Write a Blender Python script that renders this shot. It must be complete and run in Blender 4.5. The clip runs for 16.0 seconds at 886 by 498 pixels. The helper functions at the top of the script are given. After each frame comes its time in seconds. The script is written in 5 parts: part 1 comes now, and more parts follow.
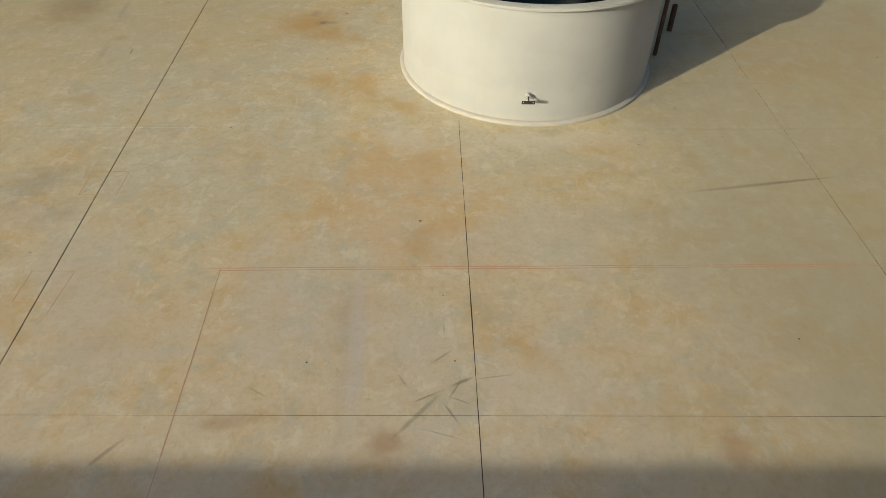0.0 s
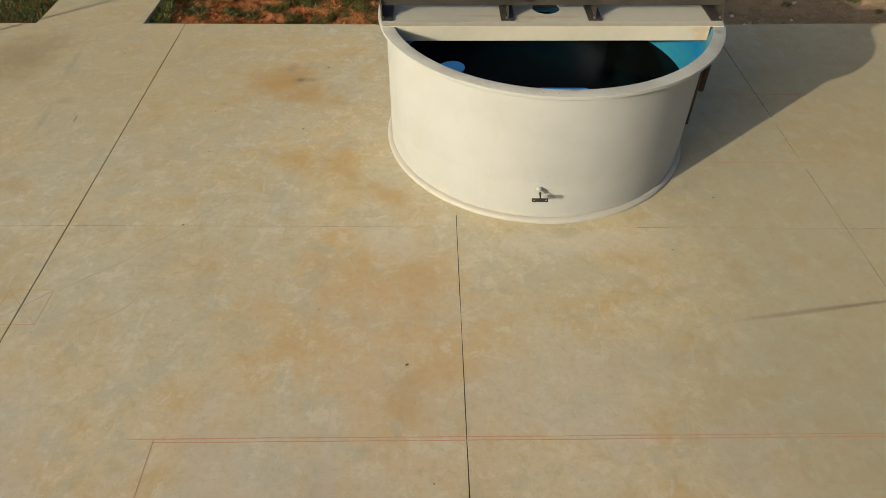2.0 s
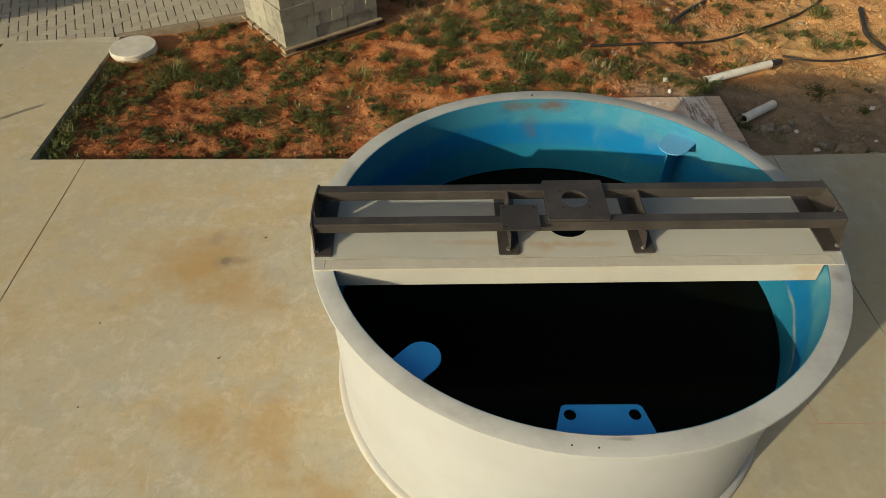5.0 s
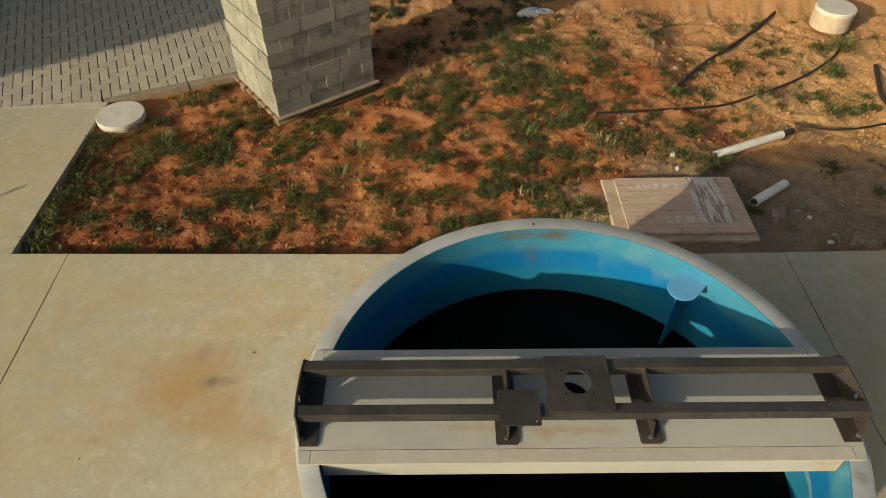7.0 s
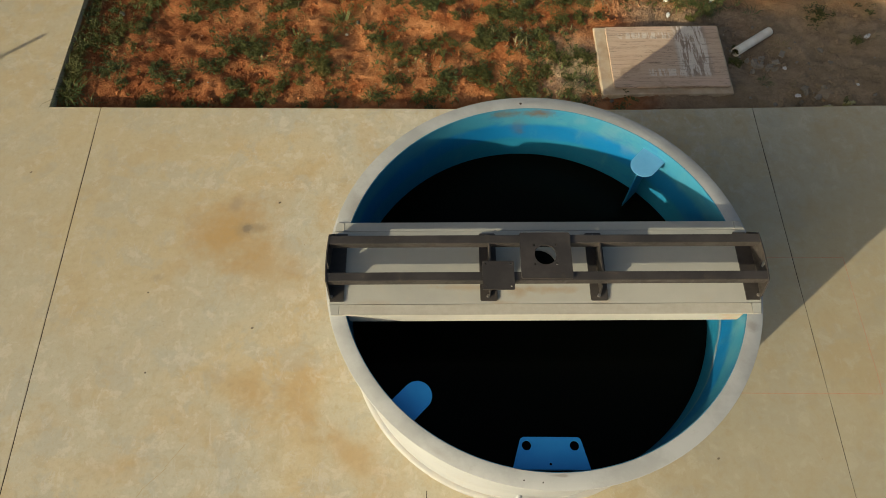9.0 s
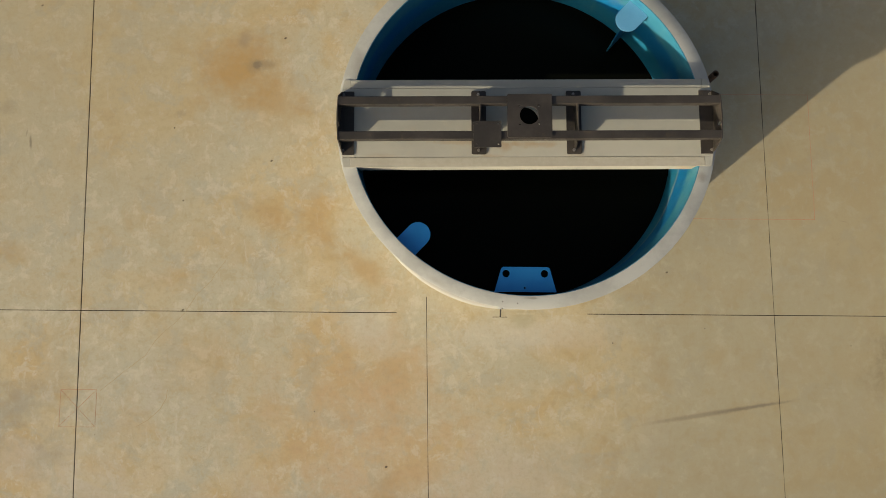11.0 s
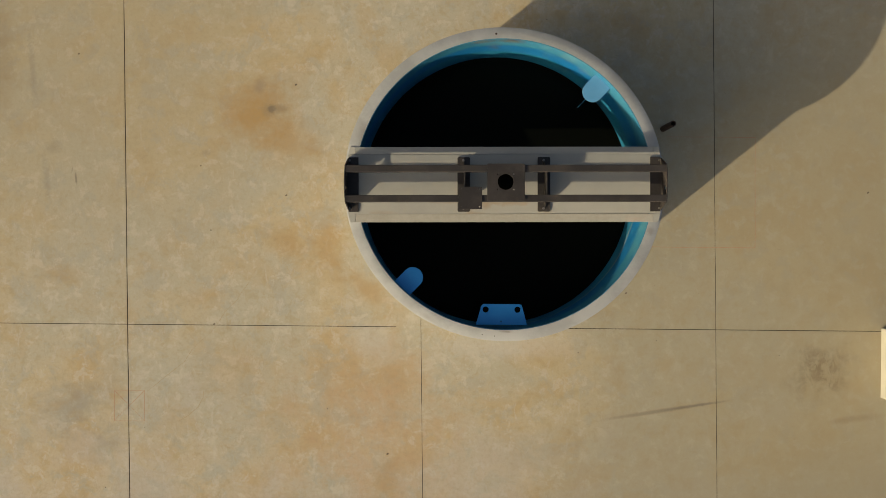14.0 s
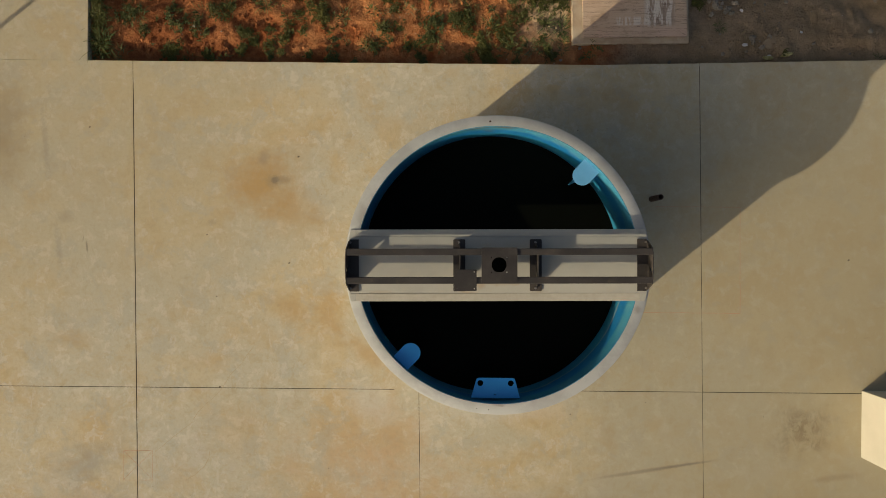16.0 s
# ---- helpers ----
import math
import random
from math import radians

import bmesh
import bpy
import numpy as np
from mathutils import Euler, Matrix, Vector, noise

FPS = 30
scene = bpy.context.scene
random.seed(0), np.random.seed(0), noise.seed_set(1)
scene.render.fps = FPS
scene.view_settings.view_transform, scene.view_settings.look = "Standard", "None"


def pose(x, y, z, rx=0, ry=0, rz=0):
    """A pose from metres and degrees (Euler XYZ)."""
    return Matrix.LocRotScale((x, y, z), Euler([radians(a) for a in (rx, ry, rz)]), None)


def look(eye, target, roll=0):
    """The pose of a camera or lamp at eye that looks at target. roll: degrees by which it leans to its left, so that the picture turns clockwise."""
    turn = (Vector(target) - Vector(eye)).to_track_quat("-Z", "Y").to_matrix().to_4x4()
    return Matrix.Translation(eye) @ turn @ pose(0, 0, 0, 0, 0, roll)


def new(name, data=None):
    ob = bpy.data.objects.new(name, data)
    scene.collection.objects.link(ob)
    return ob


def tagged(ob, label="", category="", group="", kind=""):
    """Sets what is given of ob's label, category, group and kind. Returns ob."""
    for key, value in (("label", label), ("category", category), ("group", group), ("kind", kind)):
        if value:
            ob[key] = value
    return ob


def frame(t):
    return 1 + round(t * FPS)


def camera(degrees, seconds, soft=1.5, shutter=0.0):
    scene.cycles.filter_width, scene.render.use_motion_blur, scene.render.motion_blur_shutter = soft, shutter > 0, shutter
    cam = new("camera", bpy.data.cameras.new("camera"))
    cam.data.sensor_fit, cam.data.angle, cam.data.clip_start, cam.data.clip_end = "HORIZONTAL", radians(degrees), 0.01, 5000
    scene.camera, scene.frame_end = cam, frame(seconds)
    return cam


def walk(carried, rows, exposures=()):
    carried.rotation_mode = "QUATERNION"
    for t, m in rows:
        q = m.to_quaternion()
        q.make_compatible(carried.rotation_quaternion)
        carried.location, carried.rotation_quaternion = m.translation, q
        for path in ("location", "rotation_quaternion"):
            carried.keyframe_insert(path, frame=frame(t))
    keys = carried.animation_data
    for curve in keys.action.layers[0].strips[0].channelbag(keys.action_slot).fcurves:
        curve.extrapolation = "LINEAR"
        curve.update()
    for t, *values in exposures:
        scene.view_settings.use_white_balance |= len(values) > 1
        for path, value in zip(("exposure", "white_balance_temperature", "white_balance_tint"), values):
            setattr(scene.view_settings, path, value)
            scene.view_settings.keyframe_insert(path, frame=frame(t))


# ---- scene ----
# ---- camera ----
cam = camera(67.4, 16.0, soft=0.7)
# seconds, place in metres, turn in degrees
PATH = [
    (0, 0.043, 0.228, 3.415, 46.53, -0.23, -0.02),
    (0.5, 0.049, 0.517, 3.409, 46.47, -0.21, -0.05),
    (1, 0.057, 0.847, 3.423, 46.31, -0.24, 0.02),
    (1.5, 0.064, 1.234, 3.436, 46.08, -0.20, 0.08),
    (2, 0.098, 1.642, 3.426, 46.09, -0.20, 0.09),
    (2.5, 0.140, 2.068, 3.427, 46.11, -0.24, 0.05),
    (3, 0.174, 2.504, 3.456, 46.00, -0.17, 0.00),
    (3.5, 0.219, 2.975, 3.483, 45.57, 0.09, 0.01),
    (4, 0.242, 3.413, 3.494, 45.49, 0.16, 0.01),
    (4.5, 0.257, 3.826, 3.495, 45.48, 0.21, -0.04),
    (5, 0.267, 4.212, 3.483, 45.64, 0.14, -0.13),
    (6.15, 0.286, 4.868, 3.675, 45.55, 0.12, -0.02),
    (6.7, 0.300, 5.008, 3.870, 45.30, 0.10, 0.11),
    (7.3, 0.310, 5.064, 4.133, 42.43, 0.08, 0.22),
    (7.5, 0.310, 5.062, 4.223, 40.50, 0.07, 0.25),
    (8, 0.306, 5.053, 4.462, 35.52, 0.07, 0.25),
    (8.5, 0.318, 5.055, 4.716, 30.56, 0.09, 0.32),
    (9, 0.330, 5.082, 4.941, 25.82, 0.05, 0.34),
    (9.5, 0.326, 5.134, 5.156, 20.70, 0.01, 0.31),
    (10, 0.332, 5.203, 5.366, 15.62, -0.04, 0.38),
    (10.2, 0.339, 5.248, 5.455, 13.49, 0.01, 0.35),
    (11.2, 0.356, 5.475, 5.845, 3.95, 0.02, 0.44),
    (11.7, 0.364, 5.592, 6.017, 0.60, 0.01, 0.49),
    (12.3, 0.374, 5.731, 6.208, -0.07, 0.01, 0.54),
    (12.5, 0.378, 5.783, 6.269, -0.04, 0.00, 0.56),
    (13, 0.395, 5.926, 6.429, 0.03, -0.00, 0.57),
    (13.5, 0.413, 6.081, 6.608, 0.05, -0.00, 0.56),
    (14, 0.431, 6.280, 6.771, -0.28, 0.04, 0.54),
    (14.5, 0.434, 6.445, 6.942, -0.19, 0.05, 0.53),
    (15, 0.443, 6.628, 7.039, -0.20, 0.03, 0.53),
    (15.5, 0.456, 6.795, 7.036, -0.16, 0.01, 0.54),
    (16, 0.453, 6.960, 7.037, -0.15, 0.01, 0.52),
]
walk(cam, [(t, pose(x, y, z, rx, ry, rz)) for t, x, y, z, rx, ry, rz in PATH],
     exposures=((0, -0.12, 6330, 2), (1, -0.11, 6380, 3), (3, -0.12, 6420, 4), (5, -0.12, 6420, 2), (7.5, -0.05, 6450, 3), (9.5, 0.05, 6380, 3), (12.5, -0.19, 6600, 7), (16, -0.20, 6600, 7)))

# ---- light ----
SUN_EL, SUN_AZ = radians(18.1), math.atan2(-0.773, -0.635)
world = bpy.data.worlds.new("world")
scene.world = world
world.use_nodes = True
wn = world.node_tree.nodes
sky = wn.new("ShaderNodeTexSky")
sky.sky_type, sky.sun_disc = "NISHITA", False
sky.sun_elevation, sky.sun_rotation = SUN_EL, SUN_AZ
sky.air_density, sky.dust_density, sky.ozone_density = 0.8, 6.0, 0.4
world.node_tree.links.new(sky.outputs[0], wn["Background"].inputs[0])
wn["Background"].inputs[1].default_value = 0.128

sun = new("sun", bpy.data.lights.new("sun", "SUN"))
sun.data.energy, sun.data.angle, sun.data.color = 4.88, radians(0.53), (1.0, 0.86, 0.64)
sun.matrix_world = look((-7.73, -6.35, 3.27), (0, 0, 0))


# ---- materials ----
class Nodes:
    """A small builder for node materials."""

    def __init__(self, name):
        self.m = bpy.data.materials.new(name)
        self.m.use_nodes = True
        self.t = self.m.node_tree
        self.bsdf = self.t.nodes["Principled BSDF"]
        self.pos = self.t.nodes.new("ShaderNodeNewGeometry").outputs["Position"]
        self.obj = self.t.nodes.new("ShaderNodeTexCoord").outputs["Object"]

    def put(self, socket, value):
        if isinstance(value, bpy.types.NodeSocket):
            self.t.links.new(value, socket)
        elif isinstance(value, tuple) and len(value) == 3 and socket.type == "RGBA":
            socket.default_value = (*value, 1)
        else:
            socket.default_value = value

    def noise(self, scale, detail=4.0, rough=0.6, vec=None, warp=0.0, stretch=None):
        vec = self.pos if vec is None else vec
        if stretch:
            vec = self.mapping(vec, scale=stretch)
        n = self.t.nodes.new("ShaderNodeTexNoise")
        n.inputs["Scale"].default_value, n.inputs["Detail"].default_value = scale, detail
        n.inputs["Roughness"].default_value, n.inputs["Distortion"].default_value = rough, warp
        self.t.links.new(vec, n.inputs["Vector"])
        return n.outputs["Fac"]

    def voronoi(self, scale, vec=None, feature="F1"):
        n = self.t.nodes.new("ShaderNodeTexVoronoi")
        n.feature = feature
        n.inputs["Scale"].default_value = scale
        self.t.links.new(self.pos if vec is None else vec, n.inputs["Vector"])
        return n.outputs["Distance"]

    def mapping(self, vec, loc=(0, 0, 0), rot=(0, 0, 0), scale=(1, 1, 1), kind="POINT"):
        n = self.t.nodes.new("ShaderNodeMapping")
        n.vector_type = kind
        n.inputs["Location"].default_value, n.inputs["Rotation"].default_value = loc, rot
        n.inputs["Scale"].default_value = scale
        self.t.links.new(vec, n.inputs["Vector"])
        return n.outputs[0]

    def vmath(self, op, a, b=None):
        n = self.t.nodes.new("ShaderNodeVectorMath")
        n.operation = op
        self.put(n.inputs[0], a)
        if b is not None:
            self.put(n.inputs[1], b)
        return n.outputs["Value"] if op in ("LENGTH", "DOT_PRODUCT", "DISTANCE") else n.outputs[0]

    def math(self, op, a, b=0.0, clamp=False):
        n = self.t.nodes.new("ShaderNodeMath")
        n.operation, n.use_clamp = op, clamp
        self.put(n.inputs[0], a)
        self.put(n.inputs[1], b)
        return n.outputs[0]

    def ramp(self, x, lo, hi, to_lo=0.0, to_hi=1.0):
        n = self.t.nodes.new("ShaderNodeMapRange")
        n.interpolation_type = "SMOOTHSTEP"
        for i, v in enumerate((x, lo, hi, to_lo, to_hi)):
            self.put(n.inputs[i], v)
        return n.outputs[0]

    def mix(self, fac, a, b, blend="MIX"):
        n = self.t.nodes.new("ShaderNodeMix")
        n.data_type, n.blend_type = "RGBA", blend
        self.put(n.inputs[0], fac)
        self.put(n.inputs[6], a)
        self.put(n.inputs[7], b)
        return n.outputs[2]

    def split(self, vec):
        n = self.t.nodes.new("ShaderNodeSeparateXYZ")
        self.t.links.new(vec, n.inputs[0])
        return n.outputs

    def random(self):
        return self.t.nodes.new("ShaderNodeObjectInfo").outputs["Random"]

    def island(self):
        return self.t.nodes.new("ShaderNodeNewGeometry").outputs["Random Per Island"]

    def bump(self, height, strength=0.3, distance=0.01):
        n = self.t.nodes.new("ShaderNodeBump")
        n.inputs["Strength"].default_value, n.inputs["Distance"].default_value = strength, distance
        self.t.links.new(height, n.inputs["Height"])
        self.t.links.new(n.outputs[0], self.bsdf.inputs["Normal"])

    def spot(self, x, y, rx, ry, turn=0.0, ragged=0.35, soft=0.6, wob=None):
        """A soft, ragged oval stain lying on the ground."""
        v = self.mapping(self.pos, (x, y, 0), (0, 0, radians(turn)), (rx, ry, 1e3), "TEXTURE")
        d = self.vmath("LENGTH", v)
        if wob is not None:
            d = self.math("ADD", d, self.math("MULTIPLY", self.math("SUBTRACT", wob, 0.5), ragged * 4))
        return self.ramp(d, 1.0, 1.0 - soft)

    def done(self, color, rough=0.8, spec=0.3, metal=0.0):
        self.put(self.bsdf.inputs["Base Color"], color)
        self.put(self.bsdf.inputs["Roughness"], rough)
        self.put(self.bsdf.inputs["Specular IOR Level"], spec)
        self.put(self.bsdf.inputs["Metallic"], metal)
        return self.m


def plain(name, a, b, scale=8.0, rough=0.8, bump=0.15, spec=0.3, metal=0.0, dist=0.004, fine=90.0):
    """Two tones mixed by grain at two scales, with a fine relief."""
    n = Nodes(name)
    big, small = n.noise(scale), n.noise(fine, 3)
    fac = n.math("ADD", n.math("MULTIPLY", n.ramp(big, 0.3, 0.7), 0.7), n.math("MULTIPLY", small, 0.3))
    n.bump(n.math("ADD", n.math("MULTIPLY", big, 0.5), small), bump, dist)
    return n.done(n.mix(fac, a, b), rough, spec, metal)


def concrete_yard(x0=-99.0, x1=99.0, y0=-99.0, y1=99.0):
    """Stained concrete; a panel takes the stains that lie on it, from x0 to x1 and from y0 to y1."""
    n = Nodes("stained_concrete")

    def on(px, py, rx, ry):
        reach = 1.25 * max(rx, ry) + 0.05
        return x0 - reach < px < x1 + reach and y0 - reach < py < y1 + reach
    big = n.noise(0.55, 5, 0.6, warp=0.5)
    mid = n.noise(1.9, 7, 0.66, warp=0.4)
    mid2 = n.noise(3.0, 7, 0.66, n.mapping(n.pos, (7, 3, 2)), warp=0.3)
    fine = n.noise(22, 5, 0.65)
    grit = n.noise(240, 2, 0.6)
    wob = n.noise(4.0, 7, 0.70)
    nick = n.noise(28, 5, 0.7)
    cloud = n.noise(6.0, 7, 0.68, n.mapping(n.pos, (1, 9, 4)), warp=0.3)
    smear = n.noise(9, 7, 0.72, n.mapping(n.pos, (5, 2, 7), (0, 0, 0.5), (1.0, 0.6, 1)), warp=0.8)
    x, y, z = n.split(n.pos)
    grey, tan, ochre = (0.485, 0.448, 0.338), (0.53, 0.445, 0.285), (0.49, 0.345, 0.165)
    c = n.mix(n.ramp(big, 0.40, 0.58), tan, grey)
    # the southern panels are pinker
    south = n.math("ADD", y, n.math("MULTIPLY", n.math("SUBTRACT", mid2, 0.5), 4.0))
    c = n.mix(n.ramp(south, 4.6, 2.6, 0.0, 0.6), c, (0.545, 0.445, 0.335))
    # the north-western corner has been washed cleaner
    soiled = 1.0
    if x0 < 0.0 and y1 > 5.2:
        clean = n.math("MULTIPLY", n.ramp(n.math("ADD", x, n.math("MULTIPLY", n.math("SUBTRACT", mid2, 0.5), 2.0)), -0.3, -2.2), n.ramp(y, 5.5, 7.0))
        soiled = n.math("SUBTRACT", 1.0, n.math("MULTIPLY", clean, 0.4))
    warm = n.math("MULTIPLY", n.math("MULTIPLY", n.ramp(mid, 0.48, 0.60), n.ramp(big, 0.64, 0.40, 0.4, 1.0)), soiled)
    c = n.mix(n.math("MULTIPLY", warm, 0.55), c, ochre)
    c = n.mix(n.math("MULTIPLY", n.ramp(mid2, 0.51, 0.61), 0.55), c, (0.42, 0.405, 0.34))
    c = n.mix(n.math("MULTIPLY", n.math("MULTIPLY", n.ramp(cloud, 0.52, 0.64), 0.38), soiled), c, (0.43, 0.32, 0.165))
    c = n.mix(n.math("MULTIPLY", n.ramp(cloud, 0.47, 0.37), 0.62), c, (0.59, 0.54, 0.42))
    c = n.mix(n.math("MULTIPLY", n.ramp(smear, 0.55, 0.68), 0.36), c, (0.40, 0.315, 0.19))
    c = n.mix(n.math("MULTIPLY", n.ramp(smear, 0.44, 0.35), 0.45), c, (0.57, 0.53, 0.44))
    # a thin grey-lilac veil of cement milk on the southern panels
    if y0 < 4.5:
        veil = n.math("MULTIPLY", n.ramp(n.noise(1.2, 5, 0.6, n.mapping(n.pos, (3, 8, 5)), warp=0.6), 0.46, 0.62), n.ramp(south, 5.2, 3.6, 0.0, 0.5))
        c = n.mix(veil, c, (0.485, 0.445, 0.385))
    # the eastern panels are from a duller, olive batch
    east = n.math("ADD", x, n.math("MULTIPLY", n.math("SUBTRACT", big, 0.5), 3.0))
    olive = n.ramp(east, 0.3, 3.2, 0.0, 0.6)
    # olive thinned northward: the tank's shade on the slab is lightened by colour
    if x1 > 0.5 and y1 > 8.0:
        olive = n.math("MULTIPLY", olive, n.ramp(y, 7.8, 8.9, 1.0, 0.45))
    c = n.mix(olive, c, (0.335, 0.29, 0.185))
    # darker still eastward: lens falloff put into the slab's colour
    if x1 > 3.0:
        c = n.mix(n.ramp(x, 2.6, 5.2, 0.0, 0.4), c, (0.29, 0.25, 0.16))
    if x1 > 0.5 and y0 < 4.5:
        c = n.mix(n.math("MULTIPLY", n.ramp(east, 0.6, 2.6, 0.0, 0.35), n.ramp(south, 4.8, 2.8)), c, (0.32, 0.28, 0.185))
    # the north-western panels are duller, with a soft brown oval at the margin
    if x0 < 0.0 and y1 > 5.2:
        dull = n.math("MULTIPLY", n.ramp(n.math("ADD", x, n.math("MULTIPLY", n.math("SUBTRACT", mid2, 0.5), 2.5)), -0.6, -2.6), n.ramp(y, 5.2, 7.8))
        c = n.mix(n.math("MULTIPLY", dull, 0.42), c, (0.375, 0.318, 0.205))
    if on(-4.35, 8.1, 0.62, 0.85):
        c = n.mix(n.math("MULTIPLY", n.spot(-4.35, 8.1, 0.62, 0.85, 0, 0.3, 1.0, wob), 0.6), c, (0.26, 0.20, 0.125))
    for px, py, rx, ry in ((-3.77, 8.05, 0.05, 0.50), (-3.62, 6.95, 0.05, 0.30), (-3.55, 7.25, 0.12, 0.10), (-2.0, 7.2, 0.07, 0.05)):
        if on(px, py, rx, ry):
            c = n.mix(n.math("MULTIPLY", n.spot(px, py, rx, ry, 6, 0.5, 0.9, nick), 0.32), c, (0.25, 0.23, 0.19))
    # ochre water stains
    for px, py, rx, ry, turn, k in ((-1.50, 7.62, 0.62, 0.50, 20, 0.95), (-1.15, 7.30, 0.52, 0.42, -20, 0.62), (-1.15, 6.28, 0.42, 0.24, -28, 0.60), (-0.70, 6.15, 0.24, 0.62, 18, 0.55),
                                  (-0.30, 5.80, 0.42, 0.20, -42, 0.65), (-0.05, 4.85, 0.30, 0.62, 0, 0.42), (-0.50, 4.85, 0.55, 0.55, 30, 0.25), (-0.12, 3.92, 0.26, 0.36, 0, 0.60),
                                  (-1.15, 4.45, 0.60, 0.34, 10, 0.22), (-2.05, 5.72, 0.46, 0.12, 8, 0.35), (-2.42, 6.22, 0.06, 0.16, 25, 0.35), (-3.45, 5.95, 0.40, 0.14, -10, 0.30), (0.72, 2.75, 0.50, 0.16, -50, 0.50),
                                  (1.45, 5.15, 0.55, 0.20, 8, 0.30), (-1.70, 5.00, 0.55, 0.45, 0, 0.28), (2.20, 8.50, 0.80, 0.35, 0, 0.25), (-0.55, 3.25, 0.30, 0.20, 40, 0.35), (0.35, 3.20, 0.22, 0.40, 0, 0.35), (-2.10, 3.00, 0.50, 0.22, 15, 0.30)):
        if on(px, py, rx, ry):
            c = n.mix(n.math("MULTIPLY", n.spot(px, py, rx, ry, turn, 0.36, 1.0, wob), k), c, (0.435, 0.285, 0.118))
    # a warm, orange-pink tinge on the slab in front of the tank's western side
    if on(-0.25, 4.55, 1.1, 1.3):
        warmth = n.math("MULTIPLY", n.spot(-0.30, 4.45, 1.25, 1.35, 0, 0.5, 1.1, mid2), n.ramp(cloud, 0.38, 0.6, 0.22, 0.72))
        c = n.mix(warmth, c, (0.535, 0.375, 0.225))
    # an oily brown blotch by the pier
    if on(4.3, 5.05, 0.5, 0.45):
        oil = n.math("MULTIPLY", n.spot(4.30, 5.05, 0.46, 0.40, 20, 0.45, 1.1, wob), n.ramp(smear, 0.40, 0.58, 0.25, 0.8))
        c = n.mix(oil, c, (0.20, 0.155, 0.095))
        c = n.mix(n.math("MULTIPLY", n.spot(4.62, 4.55, 0.42, 0.05, 8, 0.4, 0.9, wob), 0.4), c, (0.24, 0.18, 0.11))
    # rust-brown puddle marks
    for px, py, rx, ry, turn, k in ((-0.27, 2.22, 0.16, 0.13, 0, 0.5), (1.72, 2.2, 0.13, 0.2, 0, 0.45), (-1.24, 2.35, 0.3, 0.08, 10, 0.35)):
        if on(px, py, rx, ry):
            c = n.mix(n.math("MULTIPLY", n.spot(px, py, rx, ry, turn, 0.3, 0.8, wob), k), c, (0.30, 0.17, 0.09))
    # grey, dark and pale patches
    for px, py, rx, ry, turn, k in ((-3.3, 4.65, 0.6, 0.42, 20, 0.45), (-3.0, 4.2, 0.35, 0.2, 40, 0.35), (-0.56, 2.9, 0.14, 0.95, 3, 0.30),
                                  (0.15, 8.0, 0.3, 0.2, 0, 0.15), (2.1, 5.95, 0.25, 0.14, 30, 0.35), (-1.46, 7.88, 0.10, 0.07, 60, 0.35)):
        if on(px, py, rx, ry):
            c = n.mix(n.math("MULTIPLY", n.spot(px, py, rx, ry, turn, 0.6, 1.1, wob), k), c, (0.25, 0.235, 0.21))
    # pale ones: the first two paint in sunlight bounced off the tank's wall
    for px, py, rx, ry, turn, k in ((1.15, 5.27, 1.1, 0.22, 4, 0.5), (-0.3, 5.3, 0.5, 0.25, -25, 0.45), (0.75, 2.62, 0.45, 0.3, 0, 0.35), (-0.50, 2.75, 0.10, 0.9, 3, 0.3)):
        if on(px, py, rx, ry):
            c = n.mix(n.math("MULTIPLY", n.spot(px, py, rx, ry, turn, 0.25, 0.9, wob), k), c, (0.56, 0.53, 0.46))
    # a lilac streak of laitance, and a damp mark at the tank's foot
    if on(-0.50, 2.95, 0.09, 0.95):
        c = n.mix(n.math("MULTIPLY", n.spot(-0.50, 2.95, 0.085, 0.95, 3, 0.3, 0.7, wob), 0.5), c, (0.47, 0.43, 0.41))
    if on(1.05, 5.40, 0.16, 0.12):
        c = n.mix(n.math("MULTIPLY", n.spot(1.05, 5.40, 0.16, 0.12, 0, 0.3, 0.8, wob), 0.5), c, (0.36, 0.31, 0.19))
    # rubbed tyre marks and scuffs
    for px, py, rx, ry, turn, k in ((2.69, 4.62, 0.80, 0.030, 9.3, 0.5), (3.0, 4.67, 0.45, 0.018, 9.3, 0.5), (-0.096, 2.40, 0.27, 0.022, 48, 0.45), (-0.038, 2.532, 0.125, 0.009, 26, 0.6),
                                  (0.052, 2.833, 0.11, 0.012, 39, 0.45), (0.174, 2.639, 0.095, 0.017, 26, 0.7), (0.104, 2.418, 0.115, 0.009, -57, 0.6),
                                  (0.373, 2.677, 0.16, 0.007, 8, 0.4), (0.064, 3.062, 0.07, 0.008, -86, 0.4), (0.128, 2.578, 0.095, 0.012, -120, 0.5),
                                  (0.161, 2.505, 0.095, 0.008, -23, 0.45), (-0.192, 2.646, 0.08, 0.012, -58, 0.35), (0.049, 2.277, 0.14, 0.007, -16, 0.4),
                                  (-1.07, 2.56, 0.11, 0.007, -30, 0.35), (-3.32, 6.93, 0.016, 0.085, 5, 0.65), (-3.36, 7.02, 0.008, 0.05, -8, 0.4), (-1.335, 7.655, 0.062, 0.058, 0, 0.62), (-1.27, 7.66, 0.15, 0.065, 0, 0.34), (-1.36, 7.64, 0.11, 0.10, 0, 0.22), (-1.85, 2.15, 0.15, 0.02, 50, 0.5)):
        if on(px, py, rx, ry):
            c = n.mix(n.math("MULTIPLY", n.spot(px, py, rx, ry, turn, 0.22, 0.75, nick), k), c, (0.17, 0.145, 0.11))
